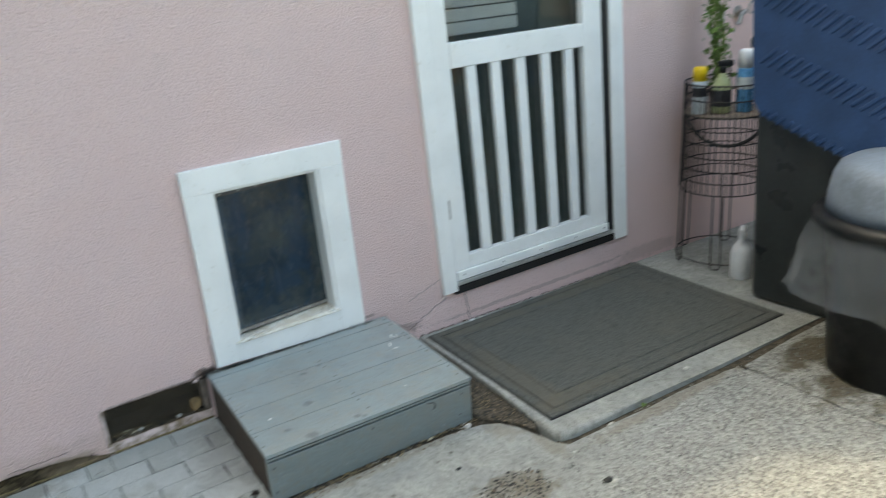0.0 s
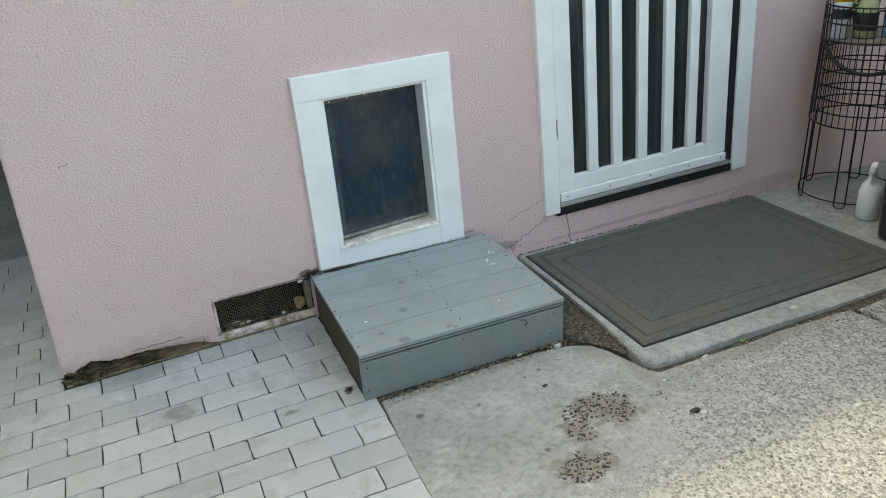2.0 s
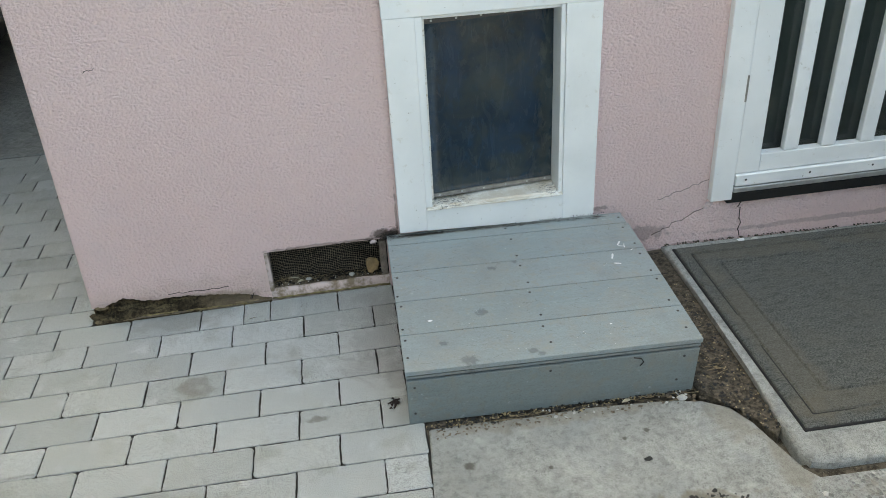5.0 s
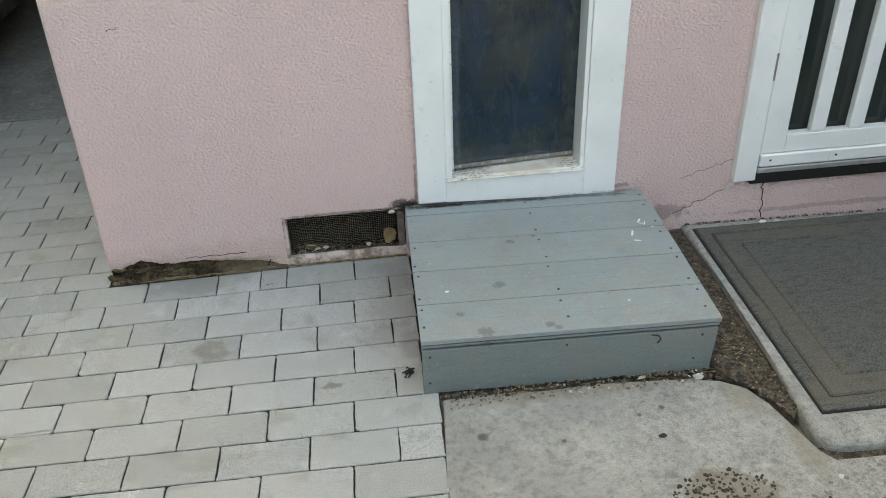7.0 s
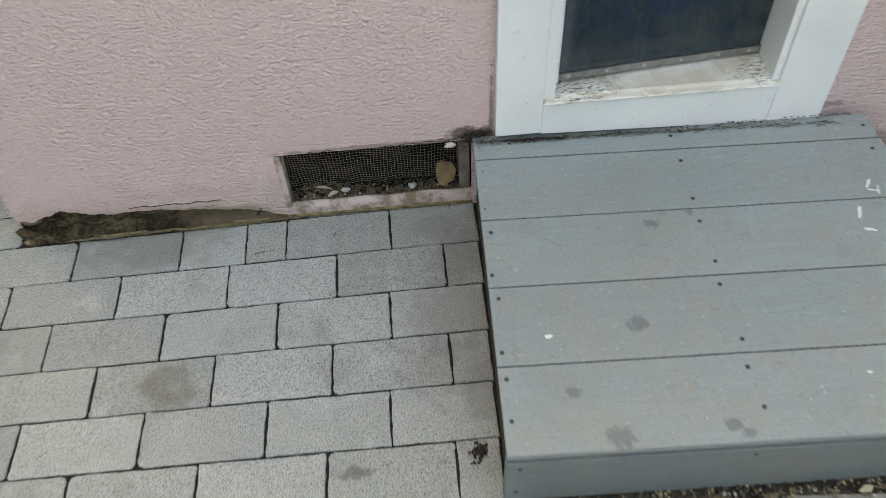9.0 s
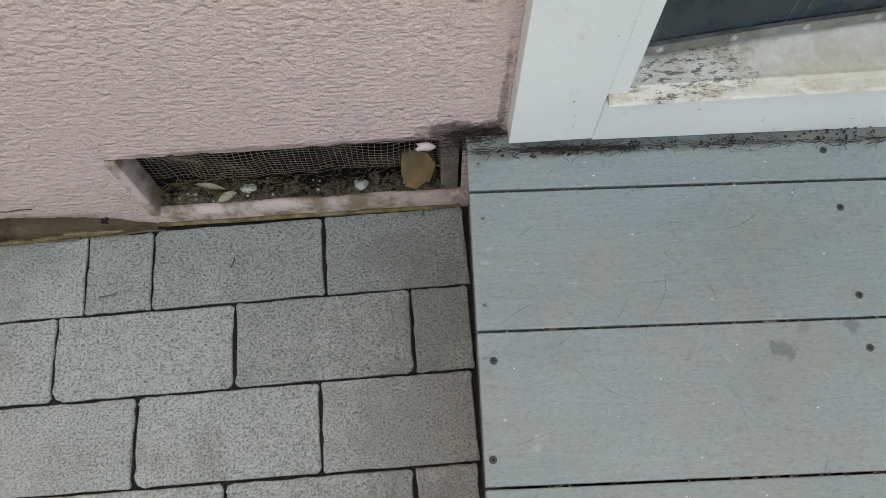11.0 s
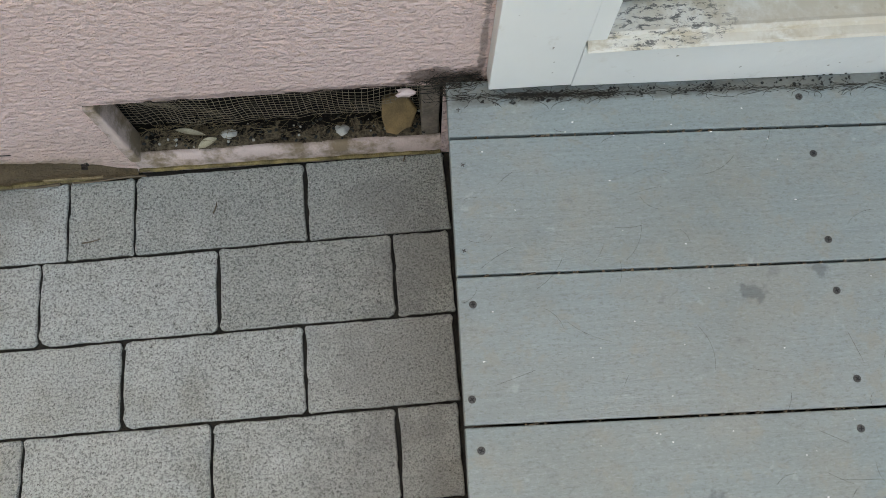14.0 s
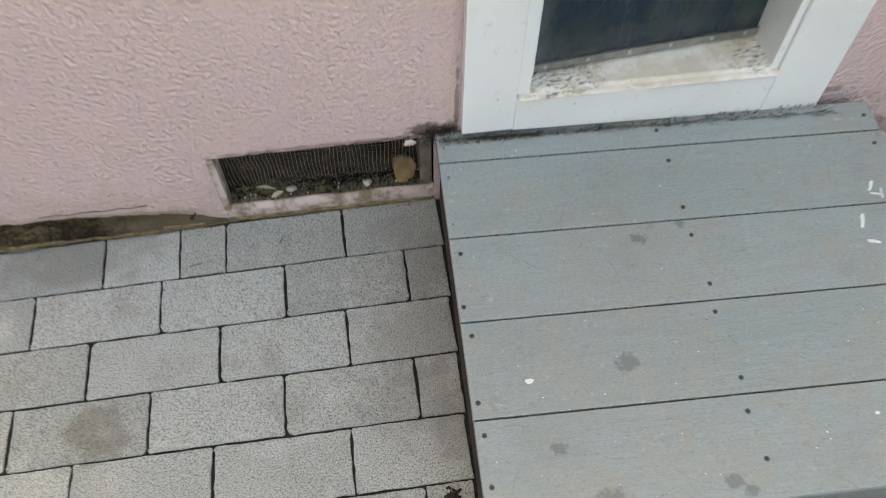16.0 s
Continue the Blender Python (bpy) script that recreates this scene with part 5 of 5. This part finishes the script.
scatter("litter_chips", "tan grit packed along the deck foot", DRY, 130, (0.02, 0.73, -0.655, -0.611, 0.001), (0.0010, 0.0036), 42, 0.6, lambda x, y: y > -0.634 - 0.02 * noise.noise(Vector((x * 14, 6, 0))))
scatter("litter_chips", "pale chips along the deck foot", PEBBLE, 40, (0.30, 0.73, -0.660, -0.613, 0.0015), (0.0012, 0.0048), 43, 0.6)
scatter("kerb_grit", "dark grit along the kerb joint", STONE_DARK, 150, (0.86, 2.0, -0.970, -0.945, -0.008), (0.002, 0.006), 7, 0.6)
scatter("kerb_grit", "pale grit along the kerb joint", PEBBLE, 60, (0.80, 1.9, -0.985, -0.945, -0.002), (0.0008, 0.0028), 8, 0.6)
scatter("yard_grit", "fine dark grit on the concrete yard", STONE_GREY, 260, (0.03, 0.85, -1.32, -0.66, 0.0006), (0.0006, 0.0024), 51, 0.5)
scatter("yard_grit", "loose grit on the concrete yard", PEBBLE, 140, (0.3, 2.2, -2.2, -0.98, 0.001), (0.0008, 0.003), 9, 0.5)
small_stone("pebble", "pale stone beside the deck corner", 0.0105, (0.655, -0.652, 0.002), (1.2, 0.8, 0.7), 12, PEBBLE)
small_stone("pebble", "pale pebble lying at the kerb corner", 0.007, (0.83, -0.985, -0.002), (1.1, 0.9, 0.7), 14, PEBBLE)
small_stone("pebble", "white chip on the concrete step", 0.009, (1.47, -0.885, 0.012), (1.3, 0.8, 0.4), 16, PEBBLE)
small_stone("pebble", "white chip in the kerb joint", 0.009, (1.03, -0.942, -0.008), (1.3, 0.8, 0.6), 18, PEBBLE)


small_stone("pebble", "white plaster chip at the wall foot", 0.009, (1.122, -0.036, 0.022), (1.3, 0.8, 0.5), 71, CHALK)
small_stone("pebble", "pale plaster chip at the wall foot", 0.008, (1.168, -0.037, 0.020), (1.4, 0.7, 0.5), 72, PEBBLE)

# twigs and straw lying along the deck's foot
r = random.Random(91)
b = bmesh.new()
for i in range(95):
    x, y = (r.uniform(0.05, 0.72), -0.625 - abs(r.gauss(0, 0.012))) if i < 55 else (r.uniform(0.735, 0.800), r.uniform(-0.63, -0.10))
    a, ln = r.gauss(0, 0.7), r.uniform(0.012, 0.045)
    p, q = Vector((x, y, gs(x) + (0.003 if i < 55 else 0.012))), Vector((math.cos(a) * ln, math.sin(a) * ln * 0.5, r.uniform(-0.001, 0.004)))
    tube([p, p + q * 0.5 + Vector((0, 0, 0.002)), p + q], r.uniform(0.0005, 0.0014), 4, b, False, 0.6)
tagged(part("straw", b, OLD_WOOD), "dry straw and twigs along the deck foot", "litter", kind="stuff")

scatter("sill_crumbs", "dark crumbs and dust at the hatch foot", STONE_DARK, 260, (0.03, 0.66, -0.033, -0.022, 0.179), (0.0004, 0.0018), 27, 0.7, lambda x, y: noise.noise(Vector((x * 25, 8, 0))) > -0.15)

r = random.Random(31)
for material, count, lab in ((PEBBLE, 26, "pale grit on the vent floor"), (STONE_DARK, 120, "dark crumbs on the vent floor"), (TWIG, 60, "brown crumbs on the vent floor")):
    b = bmesh.new()
    for i in range(count):
        q = r.uniform(0.0006, 0.0022)
        m = pose(r.uniform(VENT[0] + .012, VENT[1] - .01), r.uniform(0.006, 0.034), 0.0375 + r.uniform(0, .005), r.uniform(0, 90), r.uniform(0, 90), r.uniform(0, 90)) @ Matrix.Diagonal((q * 1.4, q, q * .8, 1))
        bmesh.ops.create_icosphere(b, subdivisions=1, radius=1.0, matrix=m)
    tagged(part("vent_grit", b, material), lab, "grit", kind="stuff")


# ---- wire plant stand with cans ----
SX, SY = 2.50, -0.235
SZ = 0.042 + gz(SX)
stand = thing("plant_stand", "tall black wire plant stand", "plant stand", pose(SX, SY, SZ))


def hoop(r, z, w=0.0028, n=40):
    return tube([(r * math.cos(2 * math.pi * k / n), r * math.sin(2 * math.pi * k / n), z) for k in range(n)], w, 6, None, True)


for r, z in ((0.188, 0.865), (0.190, 0.722), (0.189, 0.795), (0.191, 0.660), (0.192, 0.600), (0.194, 0.535), (0.196, 0.475), (0.198, 0.420), (0.200, 0.365), (0.208, 0.03)):
    part("ring", hoop(r, z, 0.0032 if z < 0.7 else 0.0038), WIRE, stand)
wire = finish("upright", tube([(0.188, 0, 0.865), (0.190, 0, 0.722), (0.200, 0, 0.365)], 0.0021, 5), WIRE)
for k in range(44):
    ob = new("upright", wire)
    ob.parent, ob.matrix_basis = stand, pose(0, 0, 0, 0, 0, 360 * k / 44)
for k in range(6):
    a = 2 * math.pi * k / 6 + 0.55
    c, s = math.cos(a), math.sin(a)
    tx, ty = -s * 0.022, c * 0.022
    part("leg", tube([(0.200 * c - tx, 0.200 * s - ty, 0.365), (0.209 * c - tx, 0.209 * s - ty, 0.02), (0.210 * c - tx * .6, 0.210 * s - ty * .6, 0.005), (0.210 * c + tx * .6, 0.210 * s + ty * .6, 0.005),
                      (0.209 * c + tx, 0.209 * s + ty, 0.02), (0.200 * c + tx, 0.200 * s + ty, 0.365)], 0.0036, 6), WIRE, stand)
part("handle", tube([(0.19 * math.cos(t), 0.19 * math.sin(t), 0.60 + 0.12 * ((t + 2.45) / 1.2) ** 2) for t in [-3.65 + 2.4 * k / 16 for k in range(17)]], 0.008, 8), WIRE, stand, "drooping black handle")
part("shelf", lathe([(0.186, 0.722), (0.187, 0.728), (0.02, 0.730)], 32), BARE_WOOD, stand)
TOPZ = SZ + 0.732


def spray_can(label, x, y, r, h, body, cap, band, cap_h):
    can = thing("spray_can", label, "spray can", pose(x, y, TOPZ), "cans on the plant stand")
    part("can_body", lathe([(r * .94, 0), (r, 0.004), (r, h - 0.02), (r * .9, h - 0.008), (r * .55, h)], 24), body, can, smooth=True)
    part("cap", lathe([(r * .93, h - 0.010), (r * .93, h - 0.004 + cap_h * .9), (r * .80, h + cap_h), (r * .3, h + cap_h + 0.001)], 24), cap, can, smooth=True)
    part("label_band", lathe([(r + .0006, h * .50), (r + .0008, h * .52), (r + .0008, h * .74), (r + .0006, h * .76)], 24), band, can, smooth=True)
    return can


spray_can("spray paint can with yellow cap", 2.355, -0.195, 0.034, 0.158, LABEL_PALE, YELLOW, LABEL_DARK, 0.052)
spray_can("tall light blue spray can with white cap", 2.505, -0.325, 0.036, 0.205, LABEL_BLUE, WHITE_PLASTIC, LABEL_PALE, 0.07)


def trigger_bottle(label, x, y, z, body, head, k=1.0, turn=0, band=None):
    t = thing("spray_bottle", label, "spray bottle", pose(x, y, z, 0, 0, turn))
    part("bottle_body", lathe([(0.036 * k, 0), (0.041 * k, 0.006), (0.041 * k, 0.105 * k), (0.034 * k, 0.135 * k), (0.017 * k, 0.16 * k), (0.014 * k, 0.178 * k)], 24), body, t, smooth=True)
    hd = part("spray_head", box(-0.045 * k, 0.024 * k, -0.011 * k, 0.011 * k, 0.196 * k, 0.222 * k, 0.006 * k), head, t)
    lathe_b = lathe([(0.016 * k, 0.170 * k), (0.016 * k, 0.192 * k), (0.010 * k, 0.199 * k)], 16)
    part("collar", lathe_b, head, t, smooth=True)
    part("trigger", tube([(-0.026 * k, 0, 0.198 * k), (-0.034 * k, 0, 0.175 * k), (-0.030 * k, 0, 0.150 * k)], 0.0045 * k, 6), head, hd)
    if band:
        part("label_band", lathe([(0.0415 * k, 0.030 * k), (0.0418 * k, 0.032 * k), (0.0418 * k, 0.098 * k), (0.0415 * k, 0.10 * k)], 24), band, t, smooth=True)


trigger_bottle("clear bottle with dark label and black spray head", 2.425, -0.262, TOPZ, LABEL_GREEN, BLACK, 1.05, 150, LABEL_DARK)
trigger_bottle("white plastic trigger spray bottle on the step", 2.335, -0.475, 0.042 + gz(2.335), WHITE_PLASTIC, WHITE_PLASTIC, 1.12, 30)

# potted plant behind the cans
plant = thing("potted_plant", "leggy green plant in a dark pot on the stand", "plant", pose(2.535, -0.165, TOPZ))
part("pot", lathe([(0.040, 0.0), (0.050, 0.07), (0.054, 0.07), (0.054, 0.082), (0.046, 0.082), (0.044, 0.070)], 24), BIN, plant, smooth=True)
r = random.Random(21)
tips = []
for k in range(5):
    pts, p = [], Vector((r.uniform(-.025, .025), r.uniform(-.02, .02), 0.06))
    for i in range(9):
        pts.append(p.copy())
        p += Vector((r.uniform(-.022, .016), r.uniform(-.008, .012), 0.085))
        p.y = min(0.12, p.y)
        tips.append(p.copy())
    part("stem", tube(pts, 0.0075 if k < 2 else 0.005, 6, None, False, 0.6), STEM, plant)
b = bmesh.new()
for i in range(520):
    c = r.choice(tips) + Vector((r.gauss(0, 0.03), r.gauss(0, 0.02), r.uniform(-.05, .05)))
    ln, w = r.uniform(0.018, 0.042), r.uniform(0.006, 0.013)
    m = pose(c.x, c.y, c.z, r.uniform(-70, 70), r.uniform(-60, 60), r.uniform(0, 360))
    q = [m @ Vector(v) for v in ((-ln / 2, 0, 0), (-ln * .15, -w, 0.003), (ln * .2, -w * .8, 0.003), (ln / 2, 0, -0.004), (ln * .2, w * .8, 0.003), (-ln * .15, w, 0.003))]
    b.faces.new([b.verts.new(v) for v in q])
lv = part("foliage", b, LEAF, plant)
lv["kind"] = "stuff"

# garden tap
tap = thing("garden_tap", "dull metal garden tap on the wall", "tap", pose(2.86, 0, 1.12))
part("pipe", tube([(0, 0.0, 0), (0, -0.05, 0), (-0.03, -0.07, 0.005), (-0.07, -0.075, -0.01), (-0.085, -0.075, -0.05)], 0.011, 10), STEEL, tap)
part("wheel", tube([(0.02 + 0.028 * math.cos(a), -0.075, 0.028 * math.sin(a) + 0.02) for a in [2 * math.pi * k / 16 for k in range(16)]], 0.005, 6, None, True), STEEL, tap)
part("flange", lathe([(0.028, 0), (0.028, 0.006), (0.014, 0.010)], 16), STEEL, tap).matrix_basis = pose(0, -0.001, 0, 90, 0, 0)


# ---- wheeled cart with blue lid ----
cart = thing("wheeled_bin", "dark grey wheeled bin, blue lid hanging open", "bin")
CX0, CX1, CY0, CY1 = 2.155, 2.715, -1.18, -0.615
b = bmesh.new()
lo = [(CX0 + .05, CY0 + .04), (CX1 - .05, CY0 + .04), (CX1 - .05, CY1 - .02), (CX0 + .02, CY1 - .02)]
hi = [(CX0, CY0), (CX1, CY0), (CX1, CY1), (CX0, CY1)]
low = [b.verts.new((x, y, -0.01)) for x, y in lo]
top = [b.verts.new((x, y, 1.08)) for x, y in hi]
b.faces.new(low[::-1])
b.faces.new(top)
for i in range(4):
    b.faces.new((low[i], low[(i + 1) % 4], top[(i + 1) % 4], top[i]))
bmesh.ops.bevel(b, geom=[e for e in b.edges], offset=0.035, segments=4, affect="EDGES", profile=0.5)
part("bin_body", b, CART, cart, smooth=False)
part("rim", box(CX0 - .02, CX1 + .02, CY0 - .02, CY1 + .02, 1.05, 1.10, 0.015), CART, cart)
for y in (CY0 + .06, CY1 - .06):
    w = part("wheel", lathe([(0.05, -0.025), (0.10, -0.025), (0.112, -0.012), (0.112, 0.012), (0.10, 0.025), (0.05, 0.025)], 24), RUBBER, cart, smooth=True)
    w.matrix_basis = pose(CX1 + 0.02, y, 0.085, 90, 0, 0)
# the lid hangs askew down the bin's side
lid_out = [(-0.605, 1.30), (-0.635, 0.86), (-0.655, 0.822), (-0.695, 0.795), (-1.25, 0.605), (-1.33, 0.62), (-1.39, 1.30)]
b = bmesh.new()
f0 = [b.verts.new((2.120, y, z)) for y, z in lid_out]
f1 = [b.verts.new((2.145, y, z)) for y, z in lid_out]
b.faces.new(f0)
b.faces.new(f1[::-1])
for i in range(len(lid_out)):
    k = (i + 1) % len(lid_out)
    b.faces.new((f0[i], f1[i], f1[k], f0[k]))
bmesh.ops.bevel(b, geom=[e for e in b.edges if e.verts[0] in f0 and e.verts[1] in f0], offset=0.008, segments=3, affect="EDGES", profile=0.5)
lid = part("lid", b, BLUE, cart, "blue plastic lid with raised ribs")
b = bmesh.new()
box(-0.0045, 0.0045, -0.0075, 0.0075, -0.045, 0.045, 0.004, b, 3)
rib = finish("rib", b, BLUE)
for off, n0, n1, size in ((0.030, 1, 16, 0.45), (0.25, 1, 17, 1.0), (0.46, 1, 17, 1.0)):
    for k in range(n0, n1):
        y = -0.662 - 0.034 * k
        z = 0.795 + off - 0.345 * 0.034 * k
        if z < 1.26:
            place("rib", rib, lid, pose(2.119, y, z, 52, 0, 0) @ Matrix.Diagonal((1, 1, size, 1)))


# ---- small bin with bag ----
BX, BY = 2.0, -1.33
BZ = gs(BX)
small_bin = thing("rubbish_bin", "small black bin with grey lid and clear bag", "bin", pose(BX, BY, BZ - 0.004))
part("bin_body", lathe([(0.19, 0.0), (0.20, 0.008), (0.25, 0.55), (0.262, 0.56), (0.262, 0.575), (0.24, 0.575)], 40), BIN, small_bin, smooth=True)
part("lid_rim", lathe([(0.272, 0.555), (0.288, 0.560), (0.291, 0.578), (0.278, 0.592), (0.25, 0.594)], 40), BIN, small_bin, "black lid rim", smooth=True)
part("lid_dome", lathe([(0.252, 0.590), (0.249, 0.64), (0.236, 0.712), (0.222, 0.742), (0.195, 0.757), (0.15, 0.763), (0.03, 0.768)], 40), LID, small_bin, "faded grey domed lid", smooth=True)
b = bmesh.new()
prev = None
rings = []
for i in range(12):
    u = i / 11
    ring = []
    for j in range(144):
        a = 2 * math.pi * j / 144
        rr = 0.262 + 0.085 * u ** 0.7 + (0.004 + 0.014 * u) * math.sin(17 * a + 3.5 * math.sin(3 * a)) * (0.6 + 0.4 * math.sin(5 * a + 3 * u)) + (0.022 * u + 0.006) * noise.noise(Vector((math.cos(a) * 3.5, math.sin(a) * 3.5, u * 2.0))) * 1.6
        zz = 0.565 - 0.245 * u + 0.045 * u * noise.noise(Vector((math.cos(a) * 2, math.sin(a) * 2, 4)))
        ring.append(b.verts.new((rr * math.cos(a), rr * math.sin(a), zz)))
    rings.append(ring)
for p, q in zip(rings, rings[1:]):
    for j in range(144):
        b.faces.new((p[j], p[(j + 1) % 144], q[(j + 1) % 144], q[j]))
part("bag", b, BAG, small_bin, "clear plastic liner folded over the rim", smooth=True)


# ---- parked car on the driveway ----
car = thing("parked_car", "dark grey car parked on the driveway", "car", pose(-2.72, 2.9, 0, 0, 0, 1))
b = bmesh.new()
prof = [(-2.1, 0.25), (-2.12, 0.55), (-1.9, 0.85), (-0.9, 0.95), (1.0, 0.97), (1.95, 0.90), (2.1, 0.6), (2.08, 0.25)]
va = [b.verts.new((-0.86, y, z)) for y, z in prof]
vb = [b.verts.new((0.86, y, z)) for y, z in prof]
b.faces.new(va)
b.faces.new(vb[::-1])
for i in range(len(prof)):
    k = (i + 1) % len(prof)
    b.faces.new((va[i], vb[i], vb[k], va[k]))
bmesh.ops.bevel(b, geom=b.edges[:], offset=0.07, segments=3, affect="EDGES", profile=0.5)
part("body", b, CAR_PAINT, car)
b = bmesh.new()
va = [b.verts.new((-0.70 if z > 1 else -0.80, y, z)) for y, z in ((-1.5, 0.93), (-0.9, 1.42), (0.5, 1.45), (1.2, 0.95))]
vb = [b.verts.new((0.70 if z > 1 else 0.80, y, z)) for y, z in ((-1.5, 0.93), (-0.9, 1.42), (0.5, 1.45), (1.2, 0.95))]
b.faces.new(va)
b.faces.new(vb[::-1])
for i in range(4):
    k = (i + 1) % 4
    b.faces.new((va[i], vb[i], vb[k], va[k]))
bmesh.ops.bevel(b, geom=b.edges[:], offset=0.05, segments=2, affect="EDGES", profile=0.5)
part("cabin", b, BLACK, car)
for sx in (-0.86, 0.86):
    part("sill", box(sx - .03, sx + .03, -1.0, 1.0, 0.20, 0.30, 0.02), BIN, car)
    for y in (-1.35, 1.35):
        w = part("wheel", lathe([(0.16, -0.10), (0.29, -0.10), (0.31, -0.07), (0.31, 0.07), (0.29, 0.10), (0.16, 0.10)], 28), RUBBER, car, smooth=True)
        w.matrix_basis = pose(sx * 0.9, y, 0.306, 0, 90, 0)

# Unseen panel, added to cut the light coming from the right.
fence = structure(thing("side_fence", "plain grey panel added to block light from the side", "fence"), "", "")
part("panel", box(3.45, 3.52, -5.4, -0.002, -0.16, 1.6), BARE_WOOD, fence)

# ---- unseen tall block beyond the driveway, added to hold off the sun ----
tall = structure(thing("tall_house", "tall plain block added to keep sun off the paving", "house"), "", "")
part("wall", box(-4.3, -4.1, -9.0, 14.0, -0.15, 8.7), SIDING, tall)

# Unseen flat cover, added to dim the driveway.
part("carport_roof", box(-4.1, -0.80, 1.1, 9.0, 2.75, 2.85), ROOF, tall)

# ---- house across the yard, behind the path ----
far = structure(thing("facing_house", "pale lap-sided house across the yard", "house"), "", "")
part("wall", box(-5, 7, -7.3, -7.1, -0.15, 2.0), SIDING, far)
for k in range(13):
    ob = part("siding_board", prism([(-5, -7.098), (7, -7.098), (7, -7.075), (-5, -7.075)], 0.16 * k - 0.14, 0.16 * k + 0.012, 0.002), SIDING, far)
